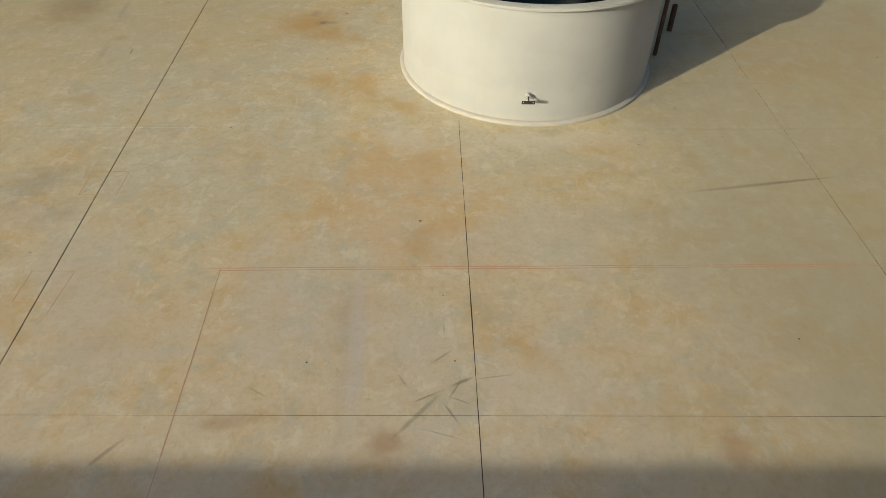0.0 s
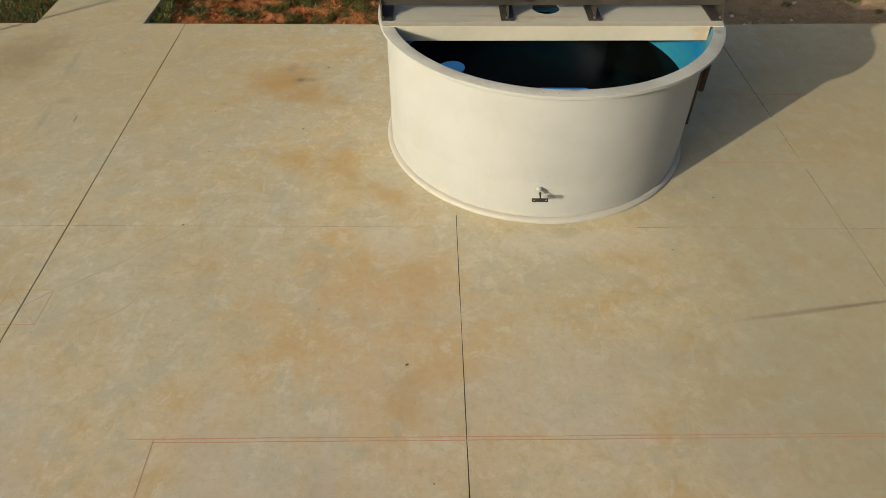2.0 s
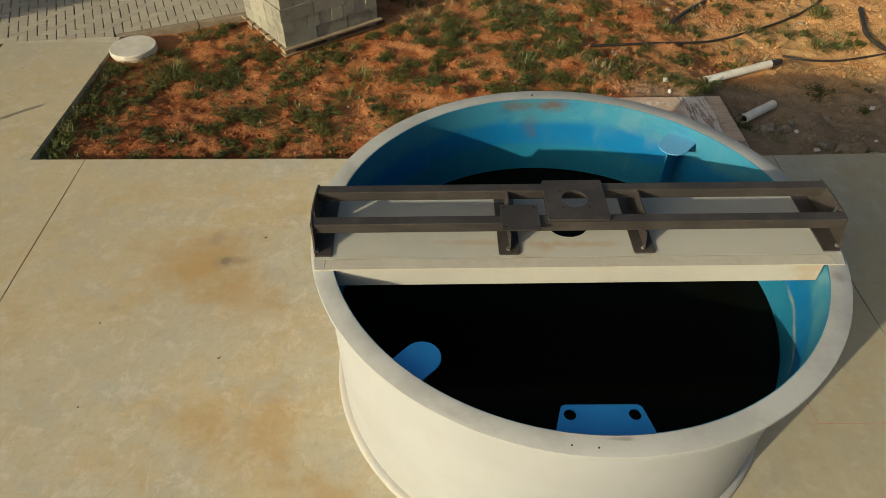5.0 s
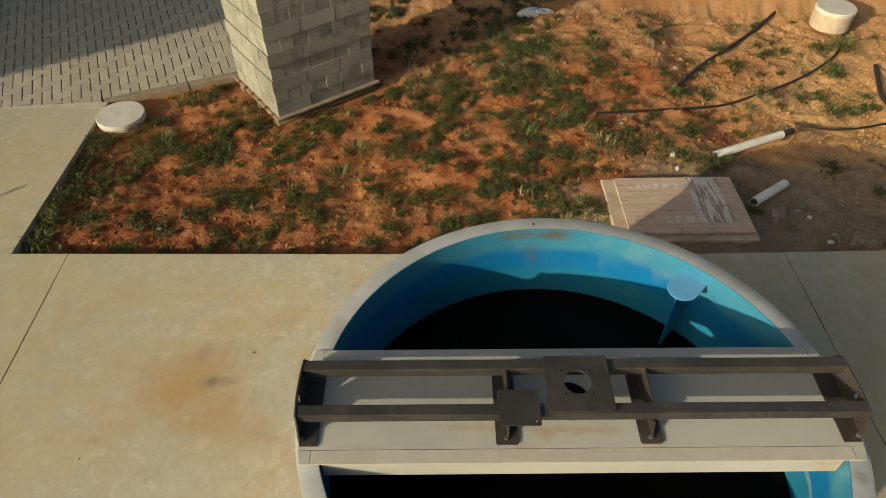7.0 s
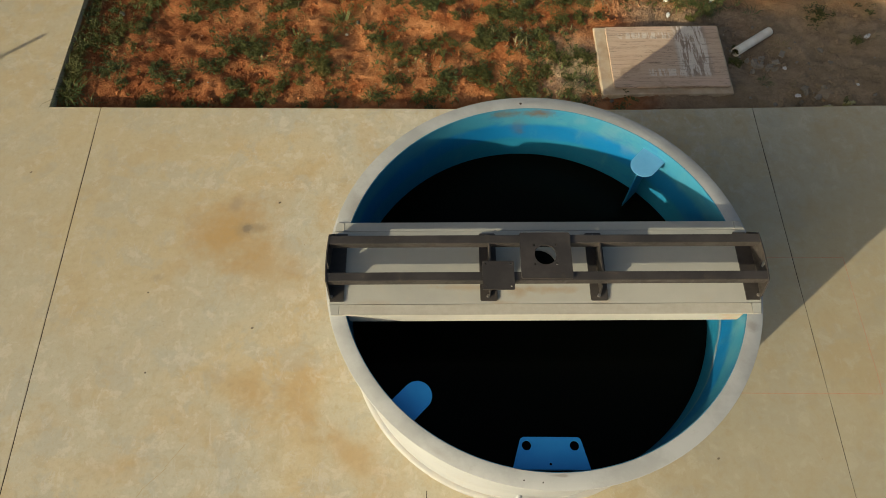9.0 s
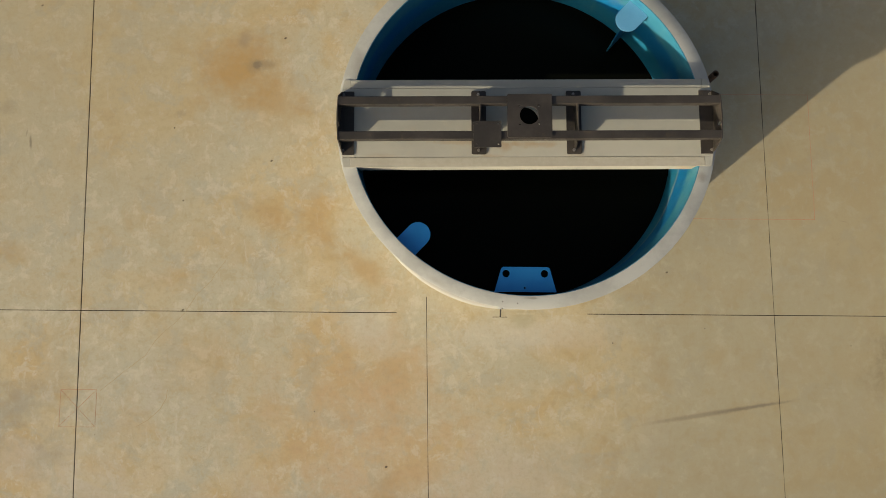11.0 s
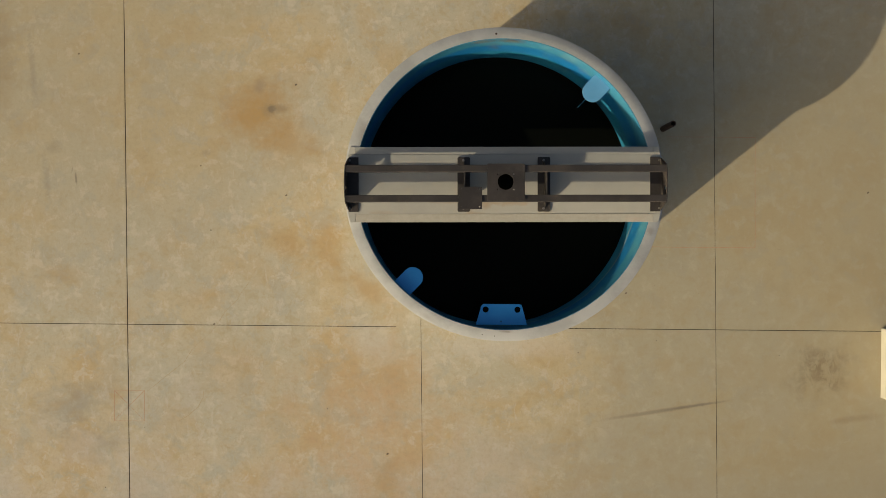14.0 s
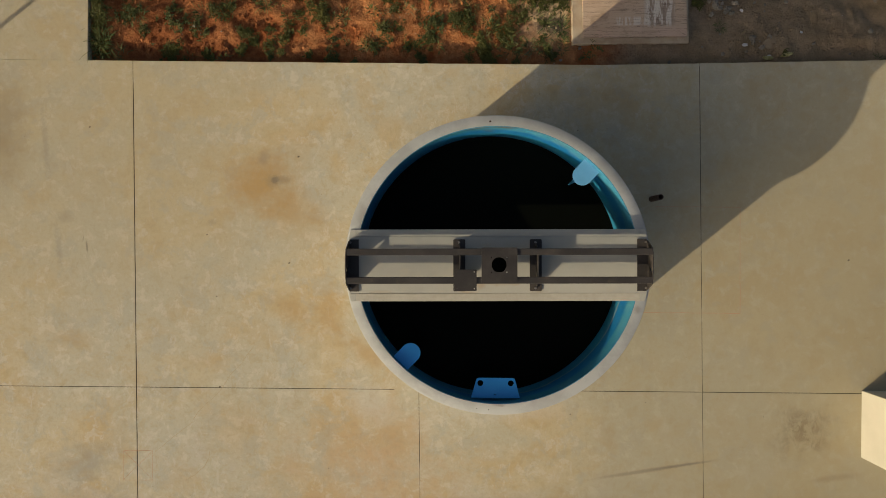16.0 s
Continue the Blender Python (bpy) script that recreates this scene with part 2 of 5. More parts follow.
    for px, py in ((-1.176, 6.779), (-1.087, 7.906), (2.296, 5.815), (4.75, 6.861), (-0.12, 4.15), (-1.9, 5.46), (-3.3, 8.2)):
        if on(px, py, 0.02, 0.02):
            c = n.mix(n.math("MULTIPLY", n.spot(px, py, 0.016, 0.011, 30, 0.2, 0.6, wob), 0.85), c, (0.07, 0.05, 0.035))
    c = n.mix(n.ramp(fine, 0.44, 0.72, 0.0, 0.26), c, (0.35, 0.28, 0.18))
    c = n.mix(n.ramp(n.noise(75, 4, 0.7), 0.45, 0.75, 0.0, 0.12), c, (0.31, 0.25, 0.165))
    pits = n.ramp(n.voronoi(7.0, n.mapping(n.pos, (1.7, 0.4, 0))), 0.040, 0.015)
    c = n.mix(n.math("MULTIPLY", pits, n.ramp(smear, 0.54, 0.62, 0.0, 0.7)), c, (0.15, 0.115, 0.08))
    hair = n.noise(2.6, 4, 0.6, n.mapping(n.pos, (4, 4, 1), (0, 0, 0.9), (1, 2.2, 1)), warp=1.2)
    hair = n.ramp(n.math("ABSOLUTE", n.math("SUBTRACT", hair, 0.5)), 0.006, 0.001)
    c = n.mix(n.math("MULTIPLY", hair, n.ramp(wob, 0.55, 0.68, 0.0, 0.35)), c, (0.24, 0.19, 0.13))
    specks = n.ramp(n.voronoi(3.1, n.mapping(n.pos, (0.3, 0.2, 0))), 0.030, 0.012)
    c = n.mix(n.math("MULTIPLY", specks, n.ramp(mid2, 0.45, 0.5)), c, (0.08, 0.06, 0.045))
    n.bump(n.math("ADD", n.math("MULTIPLY", fine, 0.6), n.math("MULTIPLY", grit, 0.2)), 0.16, 0.004)
    return n.done(c, n.ramp(mid, 0.3, 0.7, 0.62, 0.78), 0.2)


def soil():
    n = Nodes("red_soil")
    x, y, z = n.split(n.pos)
    big, mid, fine = n.noise(0.8, 5), n.noise(4.5, 7, 0.7), n.noise(55, 6, 0.75)
    clod = n.voronoi(42, n.mapping(n.pos, (0.1, 0, 0)))
    red = n.mix(n.ramp(mid, 0.35, 0.66), (0.325, 0.102, 0.032), (0.51, 0.228, 0.092))
    sand = n.mix(n.ramp(mid, 0.3, 0.7), (0.64, 0.405, 0.185), (0.63, 0.315, 0.115))
    dark = n.mix(n.ramp(mid, 0.35, 0.65), (0.185, 0.155, 0.108), (0.30, 0.25, 0.178))
    wob = n.math("MULTIPLY", n.math("SUBTRACT", big, 0.5), 5.0)
    east = n.math("ADD", n.math("ADD", x, n.math("MULTIPLY", n.math("SUBTRACT", y, 9.0), -0.15)), wob)
    c = n.mix(n.ramp(east, 1.8, 4.2), red, sand)
    yy = n.math("ADD", y, wob)
    c = n.mix(n.math("MULTIPLY", n.ramp(yy, 11.2, 13.6), 0.75), c, n.mix(n.ramp(mid, 0.4, 0.6), (0.57, 0.275, 0.105), (0.60, 0.365, 0.175)))
    grit = n.spot(1.60, 9.50, 0.52, 0.55, 20, 0.35, 0.8, mid)
    c = n.mix(n.math("MULTIPLY", grit, 0.8), c, n.mix(n.ramp(fine, 0.4, 0.6), (0.50, 0.38, 0.24), (0.62, 0.51, 0.36)))
    west = n.math("MULTIPLY", n.ramp(n.math("ADD", x, n.math("MULTIPLY", wob, 0.4)), -0.9, -2.1), n.ramp(n.math("ADD", y, n.math("MULTIPLY", wob, 0.3)), 11.2, 10.6))
    c = n.mix(n.math("MULTIPLY", west, 0.75), c, n.mix(n.ramp(mid, 0.4, 0.66), (0.17, 0.052, 0.018), (0.37, 0.135, 0.05)))
    # greyer, darker soil painted in where the tank's shadow falls
    tank_shade = n.math("MULTIPLY", n.ramp(n.math("ADD", x, n.math("MULTIPLY", wob, 0.25)), 1.8, 2.5), n.ramp(n.math("ADD", y, n.math("MULTIPLY", wob, 0.25)), 10.7, 10.1))
    c = n.mix(n.ramp(fine, 0.40, 0.72, 0.0, 0.5), c, (0.19, 0.085, 0.04))
    c = n.mix(n.math("MULTIPLY", tank_shade, 0.8), c, dark)
    pebble = n.ramp(n.voronoi(13, n.mapping(n.pos, (3, 1, 0))), 0.10, 0.05)
    c = n.mix(n.math("MULTIPLY", pebble, n.ramp(n.noise(2.3), 0.5, 0.6)), c, (0.50, 0.42, 0.33))
    h = n.math("ADD", n.math("MULTIPLY", mid, 1.0), n.math("ADD", n.math("MULTIPLY", fine, 0.85), n.math("MULTIPLY", clod, 0.12)))
    n.bump(h, 0.9, 0.03)
    return n.done(c, 0.95, 0.12)


def plaster():
    n = Nodes("cream_plaster")
    x, y, z = n.split(n.pos)
    big, mid, fine = n.noise(1.7, 5), n.noise(7, 5, stretch=(1, 1, 0.5)), n.noise(110, 3)
    c = n.mix(n.ramp(big, 0.35, 0.65), (0.372, 0.384, 0.388), (0.343, 0.355, 0.357))
    c = n.mix(n.math("MULTIPLY", n.ramp(mid, 0.5, 0.75), 0.35), c, (0.345, 0.335, 0.298))
    low = n.math("ADD", z, n.math("MULTIPLY", n.math("SUBTRACT", mid, 0.5), 0.25))
    c = n.mix(n.math("MULTIPLY", n.ramp(low, 0.10, 0.0), 0.35), c, (0.49, 0.41, 0.29))
    band = n.math("MULTIPLY", n.ramp(low, 0.36, 0.34), n.ramp(low, 0.1, 0.30))
    c = n.mix(n.math("MULTIPLY", band, 0.18), c, (0.42, 0.42, 0.39))
    spots = n.ramp(n.voronoi(6.5, n.mapping(n.pos, (0.2, 0.6, 0.1))), 0.045, 0.02)
    c = n.mix(n.math("MULTIPLY", spots, n.ramp(big, 0.5, 0.6, 0.0, 0.6)), c, (0.27, 0.24, 0.19))
    run = n.noise(9, 5, 0.7, stretch=(1, 1, 0.12))
    c = n.mix(n.ramp(run, 0.56, 0.72, 0.0, 0.35), c, (0.36, 0.335, 0.275))
    v = n.ramp(n.vmath("DISTANCE", n.pos, (1.15, 5.51, 0.70)), 0.035, 0.01)
    c = n.mix(n.math("MULTIPLY", v, n.ramp(n.noise(40), 0.4, 0.6)), c, (0.40, 0.35, 0.27))
    n.bump(n.math("ADD", n.math("MULTIPLY", n.noise(14, 4), 1.0), n.math("MULTIPLY", fine, 0.3)), 0.22, 0.006)
    return n.done(c, 0.6, 0.3)


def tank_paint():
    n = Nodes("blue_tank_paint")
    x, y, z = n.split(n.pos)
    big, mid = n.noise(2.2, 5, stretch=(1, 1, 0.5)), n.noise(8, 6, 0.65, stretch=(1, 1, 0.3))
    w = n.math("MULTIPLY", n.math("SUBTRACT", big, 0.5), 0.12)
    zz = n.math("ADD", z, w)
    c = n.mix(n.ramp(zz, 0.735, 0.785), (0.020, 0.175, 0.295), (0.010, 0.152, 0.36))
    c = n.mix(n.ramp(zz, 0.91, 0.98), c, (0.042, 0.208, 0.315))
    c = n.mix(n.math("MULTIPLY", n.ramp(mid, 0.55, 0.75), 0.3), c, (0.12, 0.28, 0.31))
    # rust runs under the rim and drips down the back
    wob = n.noise(14, 6, 0.7)
    for cx, cz, rx, rz, k in ((0.77, 1.075, 0.17, 0.055, 0.75), (1.01, 1.075, 0.12, 0.065, 0.95), (0.86, 0.94, 0.07, 0.14, 0.35), (0.88, 0.84, 0.05, 0.05, 0.4)):
        v = n.mapping(n.pos, (cx, 8.0, cz), (0, 0, 0), (rx, 0.4, rz), "TEXTURE")
        d = n.math("ADD", n.vmath("LENGTH", v), n.math("MULTIPLY", n.math("SUBTRACT", wob, 0.5), 2.0))
        c = n.mix(n.math("MULTIPLY", n.ramp(d, 1.1, 0.1), k), c, (0.12, 0.08, 0.05))
    # faded and darker weathering, and pale lime blotches
    c = n.mix(n.math("MULTIPLY", n.ramp(n.noise(4.5, 6, 0.7, stretch=(1, 1, 1.6)), 0.50, 0.66), n.ramp(zz, 0.86, 1.0, 0.10, 0.32)), c, (0.11, 0.26, 0.31))
    c = n.mix(n.math("MULTIPLY", n.ramp(n.noise(3.2, 6, 0.7, n.mapping(n.pos, (2, 5, 1), scale=(1, 1, 2.2))), 0.52, 0.68), 0.45), c, (0.008, 0.125, 0.30))
    for px, py, pz, rad in ((1.52, 7.90, 1.02, 0.13), (1.66, 7.82, 0.95, 0.10), (1.30, 7.99, 1.06, 0.08)):
        d = n.math("ADD", n.math("DIVIDE", n.vmath("DISTANCE", n.pos, (px, py, pz)), rad), n.math("MULTIPLY", n.math("SUBTRACT", wob, 0.5), 2.2))
        c = n.mix(n.math("MULTIPLY", n.ramp(d, 1.0, 0.1), 0.16), c, (0.26, 0.33, 0.32))
    scum = n.math("MULTIPLY", n.ramp(n.math("ABSOLUTE", n.math("SUBTRACT", zz, 0.762)), 0.022, 0.006), n.ramp(y, 6.75, 6.55))
    c = n.mix(n.math("MULTIPLY", scum, n.ramp(mid, 0.3, 0.6, 0.25, 0.6)), c, (0.34, 0.34, 0.24))
    n.bump(mid, 0.12, 0.004)
    return n.done(c, n.ramp(big, 0.3, 0.7, 0.28, 0.45), 0.45)


def lid_boards():
    n = Nodes("weathered_form_board")
    x, y, z = n.split(n.obj)
    grain = n.noise(5, 6, 0.7, n.mapping(n.obj, scale=(0.5, 5, 1)), warp=0.4)
    blotch = n.noise(4, 6, 0.7, n.obj, warp=0.5)
    crack = n.noise(3, 5, 0.7, n.mapping(n.obj, (3, 1, 0), scale=(0.35, 9, 1)), warp=0.5)
    c = n.mix(n.ramp(grain, 0.35, 0.65), (0.47, 0.34, 0.24), (0.53, 0.395, 0.285))
    c = n.mix(n.math("MULTIPLY", n.ramp(blotch, 0.45, 0.62), 0.7), c, (0.50, 0.395, 0.285))
    c = n.mix(n.math("MULTIPLY", n.ramp(blotch, 0.42, 0.33), 0.55), c, (0.27, 0.185, 0.125))
    # bare pale wood where the red film has peeled, in upright flakes
    right = n.math("MULTIPLY", n.ramp(x, 0.10, 0.17), n.ramp(x, 0.47, 0.40))
    right = n.math("MULTIPLY", right, n.ramp(y, -0.31, -0.24))
    foot = n.math("MULTIPLY", n.math("MULTIPLY", n.ramp(y, -0.285, -0.262), n.ramp(y, -0.17, -0.21)), n.math("MULTIPLY", n.ramp(x, -0.20, -0.14), n.ramp(x, 0.24, 0.16)))
    brow = n.math("MULTIPLY", n.math("MULTIPLY", n.ramp(y, 0.18, 0.21), n.ramp(y, 0.29, 0.25)), n.math("MULTIPLY", n.ramp(x, -0.45, -0.38), n.ramp(x, 0.12, 0.05)))
    flake = n.noise(5, 6, 0.75, n.mapping(n.obj, (2, 0, 0), scale=(4.2, 0.55, 1)), warp=0.35)
    c = n.mix(n.math("MULTIPLY", right, 0.7), c, (0.155, 0.13, 0.11))
    peel = n.math("MULTIPLY", n.ramp(flake, 0.465, 0.505), n.math("MAXIMUM", right, n.math("MULTIPLY", n.math("MAXIMUM", foot, brow), 0.9)))
    c = n.mix(n.math("MULTIPLY", n.ramp(blotch, 0.40, 0.58), n.ramp(n.math("ABSOLUTE", y), 0.26, 0.36, 0.25, 0.8)), c, (0.58, 0.405, 0.305))
    c = n.mix(n.math("MULTIPLY", peel, 0.9), c, (0.66, 0.60, 0.52))
    split = n.ramp(n.math("ABSOLUTE", n.math("SUBTRACT", crack, 0.5)), 0.012, 0.003)
    c = n.mix(n.math("MULTIPLY", split, n.ramp(blotch, 0.40, 0.5, 0.3, 0.8)), c, (0.09, 0.065, 0.045))
    n.bump(n.math("SUBTRACT", n.math("ADD", n.math("MULTIPLY", blotch, 0.6), n.math("MULTIPLY", peel, 0.4)), split), 0.4, 0.004)
    return n.done(c, 0.85, 0.2)


def leafy(name, a, b, spec=0.3):
    n = Nodes(name)
    c = n.mix(n.island(), a, b)
    c = n.mix(n.math("MULTIPLY", n.ramp(n.noise(1.3), 0.4, 0.65), 0.5), c, tuple(0.5 * (p + q) * k for p, q, k in zip(a, b, (1.5, 1.25, 0.9))))
    return n.done(c, 0.55, spec)


def varied(name, a, b, scale=30.0, rough=0.9, bump=0.4, dist=0.004, joined=False):
    """Masonry that differs from piece to piece."""
    n = Nodes(name)
    pick = n.island() if joined else n.random()
    fac = n.math("ADD", n.math("MULTIPLY", pick, 0.6), n.math("MULTIPLY", n.noise(2.5, 4), 0.5), clamp=True)
    c = n.mix(fac, a, b)
    g = n.noise(scale, 5, 0.7)
    c = n.mix(n.ramp(g, 0.45, 0.8, 0.0, 0.4), c, tuple(v * 0.6 for v in a))
    n.bump(n.math("ADD", g, n.noise(scale * 6, 2)), bump, dist)
    return n.done(c, rough, 0.2)


def rim_concrete():
    n = Nodes("rim_concrete")
    c = n.mix(n.ramp(n.noise(3, 6, 0.65), 0.38, 0.62), (0.415, 0.418, 0.40), (0.34, 0.342, 0.325))
    wob = n.noise(16, 5, 0.7)
    c = n.mix(n.math("MULTIPLY", n.ramp(wob, 0.55, 0.75), 0.3), c, (0.30, 0.285, 0.25))
    for px, py, rx, ry, turn, k in ((0.97, 5.554, 0.075, 0.013, 0, 0.6), (2.19, 6.42, 0.05, 0.05, 0, 0.45), (-0.25, 7.2, 0.08, 0.2, 10, 0.3), (0.3, 5.67, 0.12, 0.03, -30, 0.25)):
        c = n.mix(n.math("MULTIPLY", n.spot(px, py, rx, ry, turn, 0.3, 0.8, wob), k), c, (0.19, 0.165, 0.13))
    n.bump(n.math("ADD", n.noise(20, 5), n.math("MULTIPLY", n.noise(110, 2), 0.4)), 0.15, 0.004)
    return n.done(c, 0.75, 0.3)


def dusty_steel():
    n = Nodes("dark_steel_paint")
    c = n.mix(n.ramp(n.noise(5, 5), 0.35, 0.65), (0.030, 0.026, 0.023), (0.047, 0.040, 0.035))
    dust = n.noise(9, 7, 0.72, warp=0.5)
    c = n.mix(n.ramp(dust, 0.54, 0.74, 0.0, 0.38), c, (0.115, 0.085, 0.058))
    n.bump(n.noise(60, 3), 0.08, 0.003)
    return n.done(c, n.ramp(dust, 0.4, 0.65, 0.42, 0.7), 0.4)


def rough_block():
    n = Nodes("concrete_block")
    c = n.mix(n.random(), (0.25, 0.24, 0.19), (0.345, 0.33, 0.265))
    c = n.mix(n.math("MULTIPLY", n.ramp(n.noise(4.5, 6, 0.7), 0.5, 0.68), 0.6), c, (0.13, 0.12, 0.095))
    grain = n.noise(85, 4, 0.8)
    c = n.mix(n.ramp(grain, 0.48, 0.68, 0.0, 0.5), c, (0.11, 0.10, 0.078))
    c = n.mix(n.ramp(grain, 0.42, 0.3, 0.0, 0.5), c, (0.48, 0.46, 0.40))
    n.bump(n.math("ADD", grain, n.noise(30, 4)), 0.9, 0.006)
    return n.done(c, 0.95, 0.15)


def bridge_top():
    n = Nodes("bridge_concrete")
    x, y, z = n.split(n.pos)
    big, mid, fine = n.noise(2.0, 5), n.noise(9, 6, 0.7), n.noise(120, 3)
    c = n.mix(n.ramp(big, 0.35, 0.65), (0.42, 0.41, 0.355), (0.37, 0.362, 0.318))
    c = n.mix(n.math("MULTIPLY", n.ramp(mid, 0.5, 0.75), 0.4), c, (0.44, 0.39, 0.30))
    wob = n.noise(12, 5)
    for cx, cy, rx, ry, k in ((0.45, 6.66, 0.35, 0.03, 0.5), (1.0, 6.65, 0.28, 0.04, 0.6), (0.78, 6.62, 0.09, 0.05, 0.55), (2.10, 6.49, 0.14, 0.05, 0.7), (0.68, 6.56, 0.12, 0.04, 0.45), (1.30, 6.57, 0.10, 0.04, 0.4), (-0.1, 6.55, 0.15, 0.03, 0.3)):
        c = n.mix(n.math("MULTIPLY", n.spot(cx, cy, rx, ry, 0, 0.5, 1.0, wob), k * 0.85), c, (0.36, 0.24, 0.12))
    n.bump(n.math("ADD", mid, n.math("MULTIPLY", fine, 0.4)), 0.3, 0.004)
    return n.done(c, 0.75, 0.3)


def water():
    n = Nodes("dark_water")
    n.bump(n.noise(3.0, 2), 0.03, 0.01)
    return n.done((0.0040, 0.0046, 0.0030), 0.2, 0.025)


M_YARD, M_SOIL, M_PLASTER, M_BLUE = concrete_yard(90.0, 91.0, 90.0, 91.0), soil(), plaster(), tank_paint()
M_LID, M_BRIDGE, M_WATER = lid_boards(), bridge_top(), water()
M_RIM = rim_concrete()
M_EDGE = plain("rough_edge_concrete", (0.455, 0.43, 0.36), (0.385, 0.355, 0.29), 12, 0.9, 0.25, fine=60)
M_STEEL = dusty_steel()
M_BOLT = plain("zinc_bolt", (0.36, 0.34, 0.31), (0.24, 0.22, 0.20), 20, 0.45, 0.1, 0.5, 0.8)
M_PLATE = plain("blue_plate_paint", (0.030, 0.29, 0.68), (0.045, 0.33, 0.72), 5, 0.36, 0.05, 0.5)
M_PALEPLATE = plain("faded_blue_plate", (0.11, 0.33, 0.55), (0.15, 0.38, 0.60), 5, 0.5, 0.05, 0.35)
M_JOINT = plain("joint_filler", (0.02, 0.013, 0.01), (0.06, 0.035, 0.02), 12, 0.95, 0.4)
M_CHALK = plain("red_chalk", (0.44, 0.20, 0.115), (0.48, 0.31, 0.20), 25, 0.95, 0.1)
M_CRACK = plain("crack_dirt", (0.45, 0.35, 0.22), (0.40, 0.30, 0.18), 25, 0.95, 0.1)
M_BLOCK = rough_block()
M_PAVER = varied("concrete_paver", (0.345, 0.305, 0.23), (0.455, 0.405, 0.305), 30, 0.9, 0.5)
M_PAVERS = varied("concrete_paver_far", (0.345, 0.305, 0.23), (0.455, 0.405, 0.305), 30, 0.9, 0.5, joined=True)
M_SANDJOINT = plain("paver_joint", (0.035, 0.028, 0.02), (0.10, 0.075, 0.05), 20, 0.95, 0.5)
M_KERB = plain("kerb_concrete", (0.30, 0.25, 0.18), (0.20, 0.145, 0.095), 9, 0.9, 0.5)
M_WOOD = plain("pallet_wood", (0.34, 0.26, 0.165), (0.22, 0.16, 0.10), 12, 0.9, 0.4)
M_PVC = plain("white_pvc", (0.78, 0.755, 0.70), (0.62, 0.55, 0.44), 7, 0.42, 0.08, 0.4)
M_BROWN = plain("rusty_pipe", (0.06, 0.04, 0.028), (0.12, 0.07, 0.042), 18, 0.7, 0.3)
M_HOSE = plain("black_hose", (0.018, 0.015, 0.013), (0.035, 0.028, 0.023), 8, 0.5, 0.1, 0.4)
M_CAP = plain("pale_concrete_cap", (0.60, 0.575, 0.51), (0.47, 0.42, 0.335), 9, 0.85, 0.35)
M_PIT = plain("dusty_pit_concrete", (0.50, 0.42, 0.31), (0.36, 0.26, 0.17), 9, 0.9, 0.4)
M_WALL = plain("painted_wall", (0.50, 0.47, 0.38), (0.45, 0.42, 0.335), 3, 0.8, 0.2)
# kept dark so the unseen south wall bounces little light into its shade
M_SHED = plain("dark_render", (0.24, 0.215, 0.18), (0.19, 0.17, 0.14), 3, 0.85, 0.2)
M_ROOF = plain("roof_sheet", (0.30, 0.28, 0.26), (0.36, 0.34, 0.31), 3, 0.7, 0.1)
M_WEED = leafy("weed_leaf", (0.038, 0.044, 0.009), (0.118, 0.120, 0.027))
M_GRASS = leafy("grass_blade", (0.045, 0.070, 0.018), (0.115, 0.130, 0.040))
M_LAWN = leafy("lawn_grass", (0.030, 0.055, 0.012), (0.070, 0.098, 0.024))
M_STRAW = leafy("dry_stalk", (0.17, 0.14, 0.065), (0.26, 0.21, 0.11))
M_STONE = varied("rubble_stone", (0.15, 0.13, 0.10), (0.32, 0.28, 0.225), 30, 0.9, 0.5)
M_BAGY = plain("yellow_bag", (0.30, 0.25, 0.06), (0.50, 0.46, 0.25), 30, 0.5, 0.3)
M_BAGW = plain("white_bag", (0.66, 0.66, 0.66), (0.50, 0.49, 0.47), 14, 0.5, 0.3)


# ---- mesh helpers ----
def part(name, bm, material, parent=None, label="", smooth=False):
    me = bpy.data.meshes.new(name)
    bmesh.ops.recalc_face_normals(bm, faces=bm.faces)
    bm.to_mesh(me)
    bm.free()
    me.materials.append(material)
    if smooth:
        me.shade_smooth()
        me.set_sharp_from_angle(angle=radians(38))
    ob = new(name, me)
    ob.parent = parent
    if label:
        ob["label"] = label
    return ob


def empty(name, place=(0, 0, 0), turn=0.0):
    ob = new(name)
    ob.empty_display_size = 0.1
    ob.matrix_world = pose(*place, 0, 0, turn)
    return ob


def box(bm, x0, x1, y0, y1, z0, z1, bevel=0.0, m=None):
    made = bmesh.ops.create_cube(bm, size=1)["verts"]
    bmesh.ops.transform(bm, matrix=Matrix.Translation(((x0 + x1) / 2, (y0 + y1) / 2, (z0 + z1) / 2)) @ Matrix.Diagonal((x1 - x0, y1 - y0, z1 - z0, 1)), verts=made)
    if bevel:
        edges = {e for v in made for e in v.link_edges}
        made = bmesh.ops.bevel(bm, geom=list(edges), offset=bevel, segments=2, profile=0.5, affect="EDGES")["verts"]
        made = list({v for v in made})
    if m is not None:
        bmesh.ops.transform(bm, matrix=m, verts=made)
    return bm


def boxed(x0, x1, y0, y1, z0, z1, bevel=0.0):
    return box(bmesh.new(), x0, x1, y0, y1, z0, z1, bevel)


